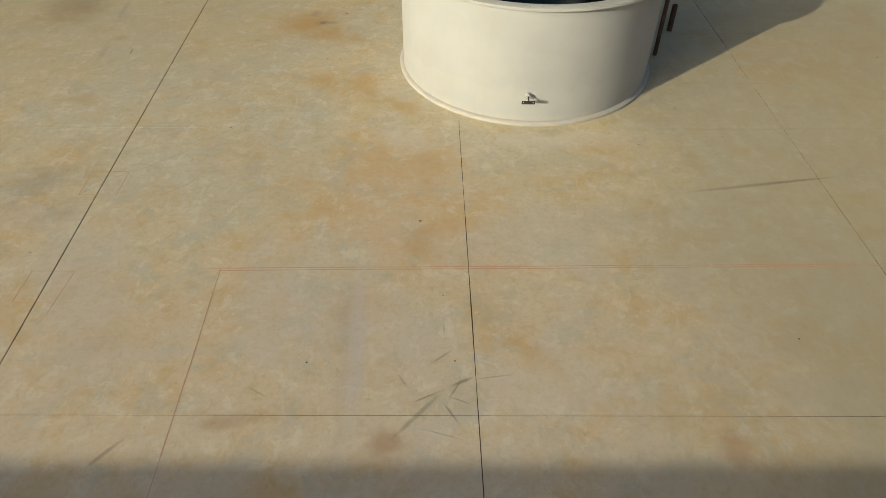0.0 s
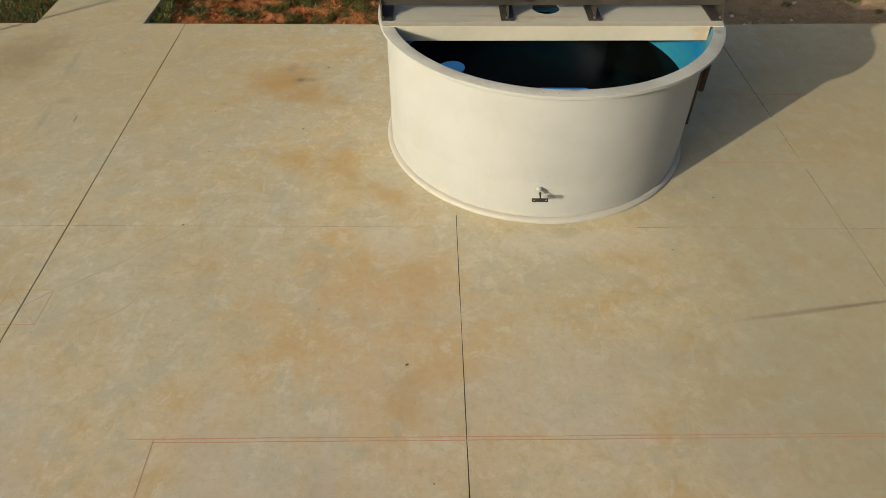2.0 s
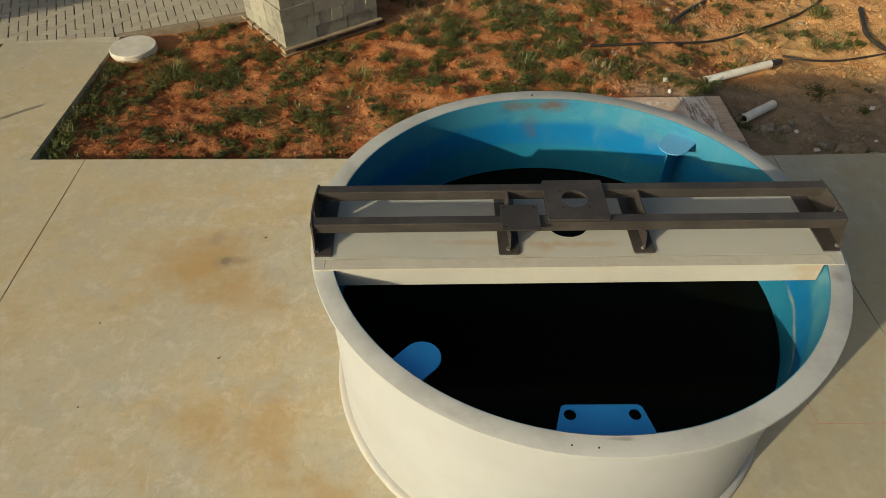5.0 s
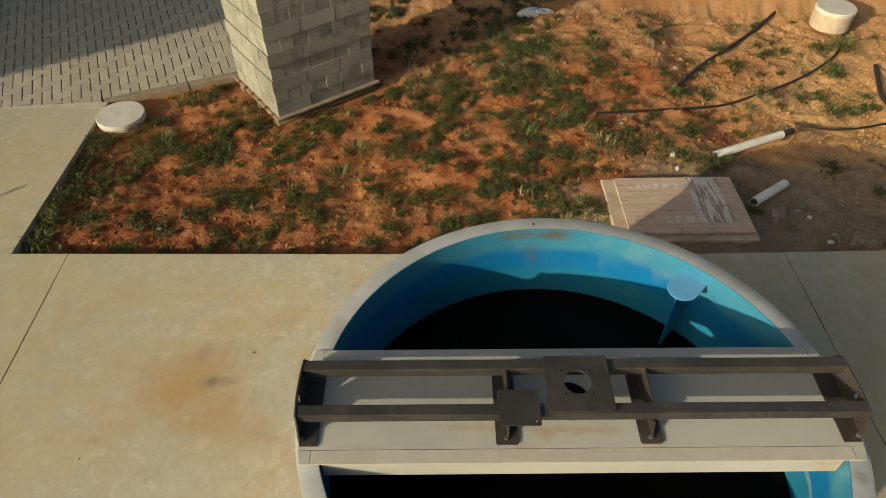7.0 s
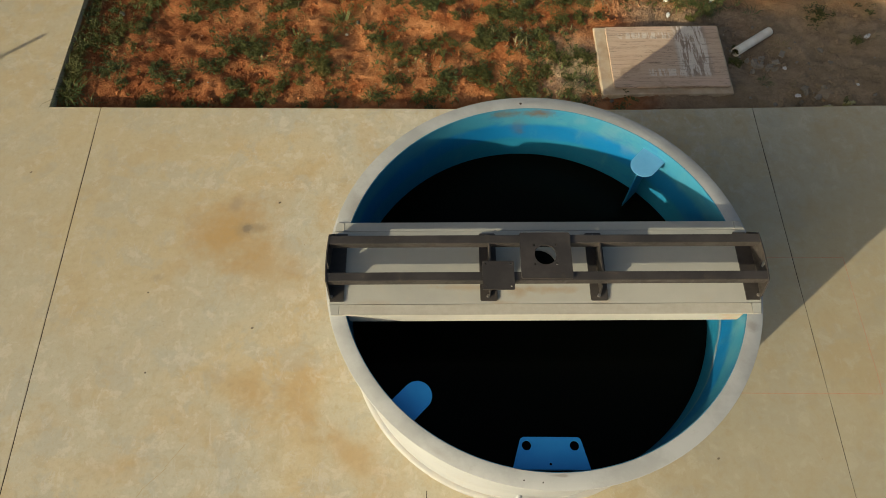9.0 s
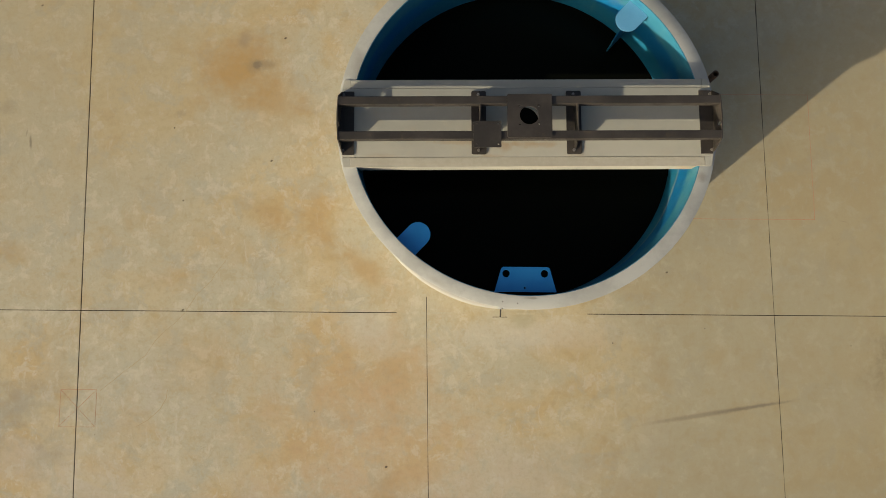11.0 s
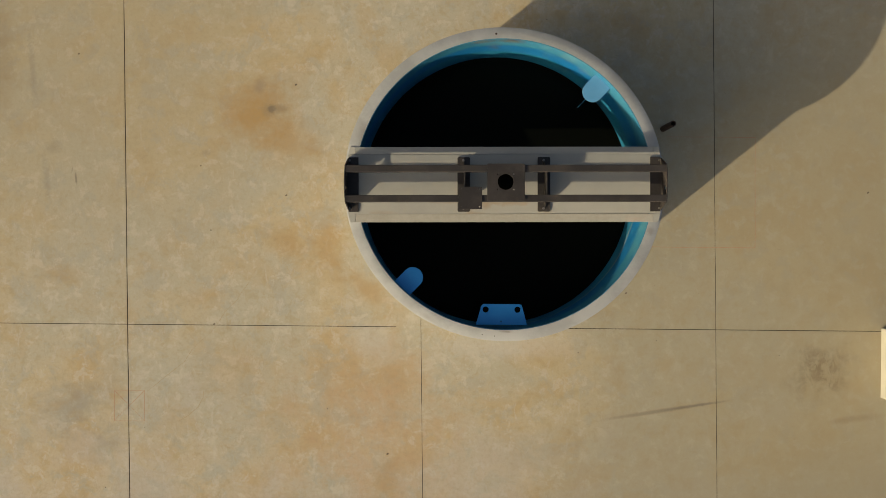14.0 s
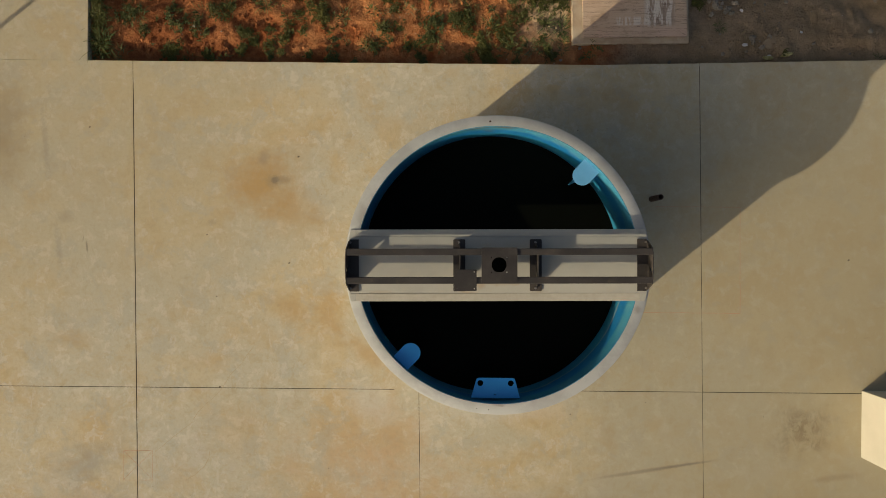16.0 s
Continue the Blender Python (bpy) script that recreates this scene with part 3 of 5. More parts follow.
def extrude(outer, holes, z0, z1, lift=None):
    """A plate with an outline and holes in x, y, from z0 to z1; lift turns (x, y, z) into a place."""
    bm = bmesh.new()
    edges = []
    for loop in (outer, *holes):
        vs = [bm.verts.new((x, y, z0)) for x, y in loop]
        edges += [bm.edges.new((a, b)) for a, b in zip(vs, vs[1:] + vs[:1])]
    faces = [f for f in bmesh.ops.triangle_fill(bm, use_beauty=True, use_dissolve=False, edges=edges)["geom"] if isinstance(f, bmesh.types.BMFace)]
    made = bmesh.ops.extrude_face_region(bm, geom=faces)["geom"]
    bmesh.ops.translate(bm, vec=(0, 0, z1 - z0), verts=[v for v in made if isinstance(v, bmesh.types.BMVert)])
    if lift:
        for v in bm.verts:
            v.co = lift(*v.co)
    return bm


def circle(x, y, r, n=32, start=0.0):
    return [(x + r * math.cos(start + i * math.tau / n), y + r * math.sin(start + i * math.tau / n)) for i in range(n)]


def rounded(x0, x1, y0, y1, r, n=5):
    pts = []
    for cx, cy, a in ((x1 - r, y1 - r, 0), (x0 + r, y1 - r, 90), (x0 + r, y0 + r, 180), (x1 - r, y0 + r, 270)):
        pts += [(cx + r * math.cos(radians(a + 90 * i / n)), cy + r * math.sin(radians(a + 90 * i / n))) for i in range(n + 1)]
    return pts


def lathe(profile, n=96, close=True):
    """Turns a profile of (radius, z) round the z axis."""
    bm = bmesh.new()
    rings = [[bm.verts.new((r * math.cos(i * math.tau / n), r * math.sin(i * math.tau / n), z)) for i in range(n)] for r, z in profile]
    pairs = list(zip(rings, rings[1:] + rings[:1])) if close else list(zip(rings, rings[1:]))
    for a, b in pairs:
        for i in range(n):
            bm.faces.new((a[i], a[(i + 1) % n], b[(i + 1) % n], b[i]))
    return bm


def tube(points, r, r_in=0.0, n=14):
    """A round rod or pipe along points; hollow where r_in is given."""
    bm = bmesh.new()
    pts = [Vector(p) for p in points]
    loops = []
    for radius in ((r, r_in) if r_in else (r,)):
        rings = []
        for i, p in enumerate(pts):
            d = (pts[min(i + 1, len(pts) - 1)] - pts[max(i - 1, 0)]).normalized()
            up = Vector((0, 0, 1)) if abs(d.z) < 0.9 else Vector((1, 0, 0))
            a = d.cross(up).normalized()
            b = d.cross(a)
            rings.append([bm.verts.new(p + radius * (math.cos(k * math.tau / n) * a + math.sin(k * math.tau / n) * b)) for k in range(n)])
        for p, q in zip(rings, rings[1:]):
            for k in range(n):
                bm.faces.new((p[k], p[(k + 1) % n], q[(k + 1) % n], q[k]))
        loops.append(rings)
    if r_in:
        for end in (0, -1):
            for k in range(n):
                bm.faces.new((loops[0][end][k], loops[0][end][(k + 1) % n], loops[1][end][(k + 1) % n], loops[1][end][k]))
    else:
        bm.faces.new(loops[0][0])
        bm.faces.new(loops[0][-1])
    return bm


def curve_points(ctrl, n=10):
    """A smooth line through the control points."""
    p = [Vector(c) for c in ctrl]
    p = [2 * p[0] - p[1]] + p + [2 * p[-1] - p[-2]]
    out = []
    for a, b, c, d in zip(p, p[1:], p[2:], p[3:]):
        for i in range(n):
            t = i / n
            out.append(0.5 * (2 * b + (c - a) * t + (2 * a - 5 * b + 4 * c - d) * t * t + (3 * b - a - 3 * c + d) * t ** 3))
    return out + [p[-2]]


def joined(name, verts, faces, material):
    me = bpy.data.meshes.new(name)
    me.from_pydata(verts, [], faces)
    me.materials.append(material)
    return new(name, me)


# ---- ground ----
BACK, STRIP = 8.905, -3.33          # back edge of the yard, east edge of the side slab


def ease(v):
    v = min(1.0, max(0.0, v))
    return v * v * (3 - 2 * v)


def soil_height(x, y):
    h = -0.105 + 0.05 * (noise.noise((x * 0.7, y * 0.7, 0.3))) + 0.035 * noise.noise((x * 2.3, y * 2.3, 5)) + 0.030 * noise.noise((x * 6, y * 6, 9)) + 0.020 * abs(noise.noise((x * 10, y * 10, 2))) + 0.022 * noise.noise((x * 19, y * 19, 6))
    h += 0.05 * min(1, max(0, (y - 10.2) / 2))
    # the sandy eastern part lies lower
    h -= 0.12 * ease((x - 2.75) / 0.6) * ease((y - 9.15) / 0.7) + 0.05 * ease((x - 1.6) / 1.0) * ease((y - 10.3) / 0.8)
    # trodden flat under the pallet and the pit cover
    u, v = (x + 1.42) * 0.797 + (y - 10.82) * 0.605, -(x + 1.42) * 0.605 + (y - 10.82) * 0.797
    flat = max(0.0, 1 - max(0.0, -0.06 - u, u - 1.3, -0.12 - v, v - 1.1) / 0.2)
    h += flat * (min(h, -0.085) - h)
    flat = max(0.0, 1 - max(0.0, 1.80 - x, x - 3.08, 9.19 - y, y - 10.04) / 0.15)
    h += flat * (min(h, -0.105) - h)
    heap = max(0.0, 1 - max(0.0, math.hypot(x + 3.095, y - 10.915) - 0.27) / 0.35)
    h += heap * (-0.05 - h)
    near = min(1.0, max(0.0, (y - BACK) / 0.35))
    side = max(0.0, 1 - abs(x - STRIP) / 0.3)
    return h - 0.035 * (1 - near) + side * 0.6 * (-0.035 - h)


def ground_height(x, y):
    if x < -1.0 and (y - 11.165) * 0.92 - (x + 3.385) * 0.39 > 0.09:
        return -0.15
    if y < BACK - 0.12 or (x < -4.7 and y < 60) or (x < STRIP - 0.12 and y < 11.3):
        return -0.22 if not (x < -4.7 and y > BACK + 0.1) else -0.05
    if y > 13.6 or x > 7 or x < -4.9:
        return -0.06 + 0.05 * noise.noise((x * 0.09, y * 0.09, 0.3)) if y > 13.9 or x > 7 or x < -4.9 else -0.06
    return soil_height(x, y)


def ground():
    xs = np.concatenate([[-900, -300, -100, -40, -15, -8], np.arange(-4.8, 6.9, 0.032), [8, 10, 15, 40, 100, 300, 900]])
    ys = np.concatenate([[-900, -300, -100, -30, -8, 0, 4, 8], np.arange(8.7, 13.6, 0.032), [14, 14.6, 15.5, 17, 20, 30, 60, 120, 300, 900]])
    verts, faces = [], []
    for y in ys:
        for x in xs:
            verts.append((float(x), float(y), ground_height(float(x), float(y))))
    n = len(xs)
    for j in range(len(ys) - 1):
        for i in range(n - 1):
            faces.append((j * n + i, j * n + i + 1, (j + 1) * n + i + 1, (j + 1) * n + i))
    ob = joined("ground", verts, faces, M_SOIL)
    ob.data.shade_smooth()
    return tagged(ob, "bare red and sandy building-site soil", "ground", kind="structure")


ground()


def joint_x(x0, y):
    return x0 - 0.019 * (y - 5.46)


def yard():
    """The concrete yard, cast in panels with sawn joints."""
    base = tagged(part("pavement", boxed(-40, 40, -30, BACK - 0.004, -0.2, -0.005), M_JOINT), "large stained concrete yard cut into panels by thin dark joints", "pavement", kind="structure")
    gaps = {-2.784: 0.0045, 0.209: 0.003, 3.216: 0.0034}
    cols = (-38.0, -8.78, -5.79, -2.784, 0.209, 3.216, 6.21, 9.2, 38.0)
    rows = (-28.0, -3.6, -0.6, 2.40, 5.449, BACK)
    for y0, y1 in zip(rows, rows[1:]):
        k = 0
        while k < len(cols) - 1:
            x0, x1 = cols[k], cols[k + 1]
            if y0 > 5 and abs(x0 + 2.784) < 0.01:
                k += 1
                x1 = cols[k + 1]
            k += 1
            ga, gb = (0.0022 if y < 3 else 0.0032 for y in (y0, y1))
            a, b = y0 + ga, (y1 - gb if y1 < BACK else y1)
            g0, g1 = gaps.get(x0, 0.004), gaps.get(x1, 0.004)
            n = int((b - a) / 0.045) if -4 < x0 and x1 < 7 and y0 > 0 else 1
            ys = [a + (b - a) * i / n for i in range(n + 1)]

            def edge(x, g, y, s):
                return joint_x(x, y) + s * g * (1 + 0.55 * noise.noise((x, y * 2.1, 1)) + 0.45 * noise.noise((x, y * 9, s)))
            outline = [(edge(x1, g1, y, -1), y) for y in ys] + [(edge(x0, g0, y, 1), y) for y in reversed(ys)]
            if y1 == BACK and n > 1:
                # the back edge is slightly ragged and chipped
                m = int((x1 - x0) / 0.05)
                back = [x1 + (x0 - x1) * i / m for i in range(1, m)]
                outline[n + 1:n + 1] = [(joint_x(x, b), b - 0.004 * abs(noise.noise((x * 3, 1, 7))) - 0.012 * max(0.0, noise.noise((x * 9, 2, 5)) - 0.35)) for x in back]
            if y1 == BACK:
                # east of the tank the back edge runs slightly askew
                outline = [(x, y + (0.026 * min(4.0, max(0.0, x - 2.1)) if y > BACK - 0.03 else 0.0)) for x, y in outline]
            bm = extrude(outline, [], -0.1, 0.0)
            near = x1 > -6.0 and x0 < 6.3 and y1 > -0.6
            part("panel", bm, concrete_yard(x0, x1, y0, y1) if near else M_YARD, base)
    # the joint is grouted over round the tank
    part("grout", boxed(-0.05, 1.60, 5.4405, 5.4575, -0.05, 0.0008), M_YARD, base)
    part("joint", boxed(0.2055, 0.2105, 5.445, 5.585, -0.05, 0.001), M_JOINT, base)
    side = tagged(part("side_pavement", boxed(-4.56, STRIP, BACK + 0.003, 11.06, -0.2, -0.001, 0.0015), concrete_yard(-4.56, STRIP, 8.9, 11.06)), "narrow pale concrete slab beside the red soil", "pavement", kind="structure")
    return base, side


yard()


def strip(bm, x0, y0, x1, y1, w=0.004, h=0.0009, wob=0.0):
    """A thin raised line on the slab."""
    n = max(2, int(math.hypot(x1 - x0, y1 - y0) / 0.08)) if wob else 2
    d = Vector((x1 - x0, y1 - y0, 0)).normalized()
    side = Vector((-d.y, d.x, 0))
    rows = []
    for i in range(n):
        p = Vector((x0, y0, 0)).lerp(Vector((x1, y1, 0)), i / (n - 1)) + side * (wob * noise.noise((x0 + i * 0.7, y0, 3)))
        ww = w * (1 + (0.5 * noise.noise((i * 0.9, x0, y0)) if wob else 0))
        rows.append([bm.verts.new(p + side * ww / 2 + Vector((0, 0, z))) for z in (-0.002, h)] + [bm.verts.new(p - side * ww / 2 + Vector((0, 0, z))) for z in (h, -0.002)])
    for a, b in zip(rows, rows[1:]):
        for k in range(3):
            bm.faces.new((a[k], a[k + 1], b[k + 1], b[k]))


def chalk_marks():
    label = "faint red chalk setting-out line on the concrete"
    for name, lines in (
        ("chalk_outline", ((-1.70, 3.622, 4.6, 3.70), (-1.555, 3.60, 4.6, 3.682), (-1.548, 3.62, -1.512, 1.0))),
        ("chalk_square", ((-2.913, 4.775, -2.605, 4.775), (-2.605, 4.775, -2.605, 4.462), (-2.605, 4.462, -2.912, 4.462), (-2.912, 4.462, -2.913, 4.775), (-2.91, 4.77, -2.61, 4.47), (-2.61, 4.77, -2.91, 4.47))),
        ("chalk_square", ((-2.90, 3.587, -2.592, 3.587), (-2.592, 3.587, -2.62, 3.15), (-2.613, 3.283, -2.902, 3.282), (-2.902, 3.282, -2.90, 3.587))),
        ("chalk_outline", ((2.48, 6.288, 3.606, 6.288), (3.606, 6.288, 3.594, 7.413), (3.594, 7.413, 2.70, 7.411), (2.48, 6.288, 2.46, 6.65)))):
        bm = bmesh.new()
        for l in lines:
            strip(bm, *l, w=0.0026 if name == "chalk_square" else 0.0046, wob=0.003)
        tagged(part(name, bm, M_CHALK), label, "chalk mark", kind="structure")
    bm = bmesh.new()
    pts = ((-1.55, 5.90), (-1.656, 5.732), (-1.80, 5.58), (-1.893, 5.43), (-2.131, 5.189), (-2.22, 5.06), (-2.369, 4.947), (-2.577, 4.765))
    for a, b in zip(pts, pts[1:]):
        strip(bm, *a, *b, w=0.003, wob=0.02)
    tagged(part("crack", bm, M_CRACK), "fine brown wandering crack in the concrete", "crack", kind="structure")
    bm = bmesh.new()
    pts = ((-2.0, 4.78), (-2.01, 4.70), (-2.06, 4.61), (-2.16, 4.52), (-2.25, 4.47))
    for a, b in zip(pts, pts[1:]):
        strip(bm, *a, *b, w=0.004, wob=0.008)
    tagged(part("crack", bm, M_CRACK), "short curved brown scratch in the concrete", "crack", kind="structure")


chalk_marks()

# ---- tank ----
CX, CY, RO, RI, RIM_Z, WATER_Z = 0.942, 6.806, 1.3385, 1.2485, 1.125, 0.55
RW, OFF = 1.278, (-0.022, -0.004)      # the wall: its outer radius, and its shift against the rim
RL = 1.2450                            # inner face of the lining at the water
OVAL = Matrix.Rotation(radians(-12), 4, "Z") @ Matrix.Diagonal((1.0115, 0.9885, 1, 1)) @ Matrix.Rotation(radians(12), 4, "Z")


def oval(bm):
    """The tank is not quite round: a little longer across the yard than along it."""
    bmesh.ops.transform(bm, matrix=OVAL, verts=bm.verts)
    return bm


def loft(rings, n=128):
    """Closed rings round the tank: (radius at the rim's oval, radius of the wall's circle, share of the circle, z)."""
    bm = bmesh.new()
    made = []
    for ro, rc, k, z in rings:
        ring = []
        for i in range(n):
            a = i * math.tau / n
            p = OVAL @ Vector((ro * math.cos(a), ro * math.sin(a), 0))
            q = Vector((OFF[0] + rc * math.cos(a), OFF[1] + rc * math.sin(a), 0))
            ring.append(bm.verts.new((*p.lerp(q, k).to_2d(), z)))
        made.append(ring)
    for p, q in zip(made, made[1:] + made[:1]):
        for i in range(n):
            bm.faces.new((p[i], p[(i + 1) % n], q[(i + 1) % n], q[i]))
    return bm


def tank():
    t = tagged(empty("water_tank", (CX, CY, 0)), "round cream-plastered concrete tank, blue inside, holding dark water", "tank")
    top = RIM_Z - 0.03
    wall = loft([(RI, RL + 0.0055, 1, 0.0), (RO, RW, 1, 0.0), (RO, RW, 1, 0.3), (RO, RW, 1, 0.93), (RI + 0.03, RW, 0.35, top - 0.03), (RI + 0.035, RW, 0, top), (RI + 0.0055, RL, 0, top), (RI + 0.0055, RL + 0.0055, 1, 0.70)])
    part("wall", wall, M_PLASTER, t, "cream plastered wall", smooth=True)
    skirt = lathe([(1.25, 0.0005), (1.317, 0.0005), (1.318, 0.010), (1.314, 0.022), (1.303, 0.031), (1.290, 0.036), (1.25, 0.042)], 128)
    bmesh.ops.translate(skirt, vec=(*OFF, 0), verts=skirt.verts)
    part("skirt", skirt, M_PLASTER, t, "rounded mortar skirting", smooth=True)
    part("lip", oval(lathe([(RI + 0.0065, RIM_Z - 0.0295), (RO + 0.004, RIM_Z - 0.0295), (RO + 0.009, RIM_Z - 0.024), (RO + 0.009, RIM_Z - 0.0045), (RI + 0.0065, RIM_Z - 0.0045)], 128)), M_PLASTER, t, "cream edge of the rim", smooth=True)
    part("rim", oval(lathe([(RI + 0.0065, RIM_Z - 0.004), (RO + 0.0092, RIM_Z - 0.004), (RO + 0.0085, RIM_Z - 0.0015), (RO + 0.006, RIM_Z), (RI + 0.0035, RIM_Z), (RI + 0.0062, RIM_Z - 0.003)], 128)), M_RIM, t, "grey concrete rim", smooth=True)
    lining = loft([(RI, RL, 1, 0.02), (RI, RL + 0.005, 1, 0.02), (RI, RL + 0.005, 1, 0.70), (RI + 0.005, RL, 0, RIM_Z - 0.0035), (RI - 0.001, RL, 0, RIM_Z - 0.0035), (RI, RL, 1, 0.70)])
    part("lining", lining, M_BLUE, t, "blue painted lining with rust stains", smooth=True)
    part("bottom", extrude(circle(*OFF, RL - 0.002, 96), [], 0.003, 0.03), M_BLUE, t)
    # flat dark discs stand in for the shade inside small rim holes
    for hx, hy in ((-0.175, -1.279), (-0.071, -1.290)):
        part("hole_disc", extrude(circle(hx, hy, 0.0042, 10), [], RIM_Z - 0.01, RIM_Z + 0.0012), M_JOINT, t)
    part("hole_disc", extrude(circle(-0.080, 1.277, 0.009, 12), [], RIM_Z - 0.01, RIM_Z + 0.0012), M_JOINT, t)
    surface = part("water", extrude(circle(*OFF, RL - 0.001, 128), [], WATER_Z - 0.05, WATER_Z), M_WATER)
    surface.location = (CX, CY, 0)
    tagged(surface, "still, almost black water in the tank", "water", kind="structure")


tank()


def arc_x(y, r, sign):
    return CX + sign * math.sqrt(max(0, r * r - (y - CY) ** 2))


def band(y0, y1, r, n=10):
    """The outline of a strip across the tank, its ends rounded to the radius r."""
    ys = [y0 + (y1 - y0) * i / n for i in range(n + 1)]
    return [(arc_x(y, r, 1), y) for y in ys] + [(arc_x(y, r, -1), y) for y in reversed(ys)]


BT = 1.133                             # top of the bridge
REACH = 1.346                          # half the length of the bridge
Y0, Y1 = 6.486, 7.124
SKEW = 0.63                            # the bridge lies slightly askew, degrees


def bridge():
    b = tagged(empty("tank_bridge", (CX, CY, 0), SKEW), "cream concrete bridge slab laid across the tank rim", "bridge")
    off = Matrix.Translation((-CX, -CY, 0))
    hole = circle(0.920, 6.81, 0.110, 36)

    def add(name, bm, mat, label=""):
        bmesh.ops.transform(bm, matrix=off, verts=bm.verts)
        part(name, bm, mat, b, label)
    add("edge_beam", extrude(band(Y0 + 0.004, Y0 + 0.075, RL + 0.003), [], 1.014, RIM_Z - 0.001), M_BRIDGE)
    add("edge_beam", extrude(band(Y1 - 0.075, Y1 - 0.004, RL + 0.003), [], 1.014, RIM_Z - 0.001), M_PLASTER)
    add("top_slab", extrude(band(Y0 + 0.072, Y1 - 0.065, REACH), [hole], RIM_Z + 0.0005, BT), M_BRIDGE)
    for y0, y1, mat, drop, label in ((Y0, Y0 + 0.069, M_EDGE, 0.0, "rough grey edge strip"), (Y1 - 0.062, Y1, M_BRIDGE, 0.001, "")):
        lo, hi = CX - REACH + 0.085, CX + REACH - 0.085
        add("edge_strip", boxed(lo, hi, y0, y1, RIM_Z + 0.0005, BT - drop, 0.0015), mat, label)
        ys = [y0 + (y1 - y0) * i / 4 for i in range(5)]
        add("end_block", extrude([(arc_x(y, REACH, 1), y) for y in ys] + [(hi + 0.003, y1), (hi + 0.003, y0)], [], RIM_Z + 0.0005, BT - drop), M_BRIDGE)
        add("end_block", extrude([(lo - 0.003, y0), (lo - 0.003, y1)] + [(arc_x(y, REACH, -1), y) for y in reversed(ys)], [], RIM_Z + 0.0005, BT - drop), M_BRIDGE)


bridge()


def steel_frame():
    f = tagged(empty("steel_frame", (CX, CY, BT), SKEW), "dark painted steel frame of two square tubes on bolted brackets", "steel frame")
    off = Matrix.Translation((-CX, -CY, -BT))

    def add(name, bm, mat=M_STEEL, parent=None, label="", smooth=False):
        bmesh.ops.transform(bm, matrix=off, verts=bm.verts)
        return part(name, bm, mat, parent or f, label, smooth)
    z0, z1 = BT + 0.092, BT + 0.150
    left, right = arc_x(CY, REACH - 0.006, -1), arc_x(CY, REACH - 0.006, 1)
    for y0, y1 in ((6.648, 6.706), (6.896, 6.954)):
        add("tube", boxed(left + 0.006, right - 0.006, y0, y1, z0, z1, 0.004))
    for k, x in enumerate((left + 0.052, 0.598, 1.277, right - 0.052)):
        ya, yb = 6.574, 7.036
        if k in (0, 3):
            s = -1 if k == 0 else 1
            ys = [ya + (yb - ya) * i / 8 for i in range(9)]
            outer = [(arc_x(y, REACH - 0.008, s), y) for y in ys]
            inner = x - s * 0.052
            plate = outer + [(inner, yb), (inner, ya)]
            hole_c = [(6.766 + 0.017 * dy, BT + 0.106 + 0.034 * dz) for dy, dz in circle(0, 0, 1, 16)]
            prof = [(ya + 0.012, BT + 0.0105), (yb - 0.012, BT + 0.0105), (yb - 0.012, BT + 0.04), (yb - 0.075, z1 + 0.003), (ya + 0.068, z1 + 0.003), (ya + 0.012, BT + 0.04)]
            dense = []
            for (a, b), (c, d) in zip(prof, prof[1:] + prof[:1]):
                m = max(1, int(abs(c - a) / 0.05))
                dense += [(a + (c - a) * i / m, b + (d - b) * i / m) for i in range(m)]
            web = extrude(dense, [hole_c], 0, 0.008, lambda u, v, w, s=s: Vector((arc_x(u, REACH - 0.007, s) - s * w, u, v)))
        else:
            plate = rounded(x - 0.053, x + 0.053, ya, yb, 0.012)
            prof = [(ya + 0.03, BT + 0.0105), (yb - 0.03, BT + 0.0105), (6.966, z0 - 0.0005), (6.8955, z0 - 0.0005), (6.8955, z1 - 0.001), (6.7065, z1 - 0.001), (6.7065, z0 - 0.0005), (6.636, z0 - 0.0005)]
            web = extrude(prof, [], 0, 0.008, lambda u, v, w, x=x: Vector((x + w, u, v)))
        base = add("bracket", extrude(plate, [], BT + 0.0005, BT + 0.010))
        add("web", web, parent=base)
        for y in (ya + 0.028, yb - 0.028):
            bx = x + (-0.022 if k == 0 else 0.022 if k == 3 else -0.004)
            add("bolt", extrude(circle(bx, y, 0.011, 6), [], BT + 0.0102, BT + 0.024), M_BOLT, base, "zinc bolt head")
    holes = [circle(0.9395, 6.812, 0.066, 40)] + [circle(0.9395 + 0.066 * a, 6.812 + 0.064 * b, 0.0065, 8) for a in (-1, 1) for b in (-1, 1)]
    add("motor_plate", extrude(rounded(0.787, 1.097, 6.655, 6.962, 0.012), holes, z1 + 0.0005, z1 + 0.014), label="square plate with a round hole")
    for a, b in ((0.797, 0.803), (1.081, 1.087)):
        add("rib", boxed(a, b, 6.712, 6.888, z1 - 0.05, z1))
    add("small_plate", extrude(rounded(0.553, 0.744, 6.587, 6.772, 0.006), [circle(0.6485 + 0.075 * a, 6.6795 + 0.072 * b, 0.0065, 8) for a in (-1, 1) for b in (-1, 1)], z1 + 0.0005, z1 + 0.011), label="small drilled plate")


steel_frame()


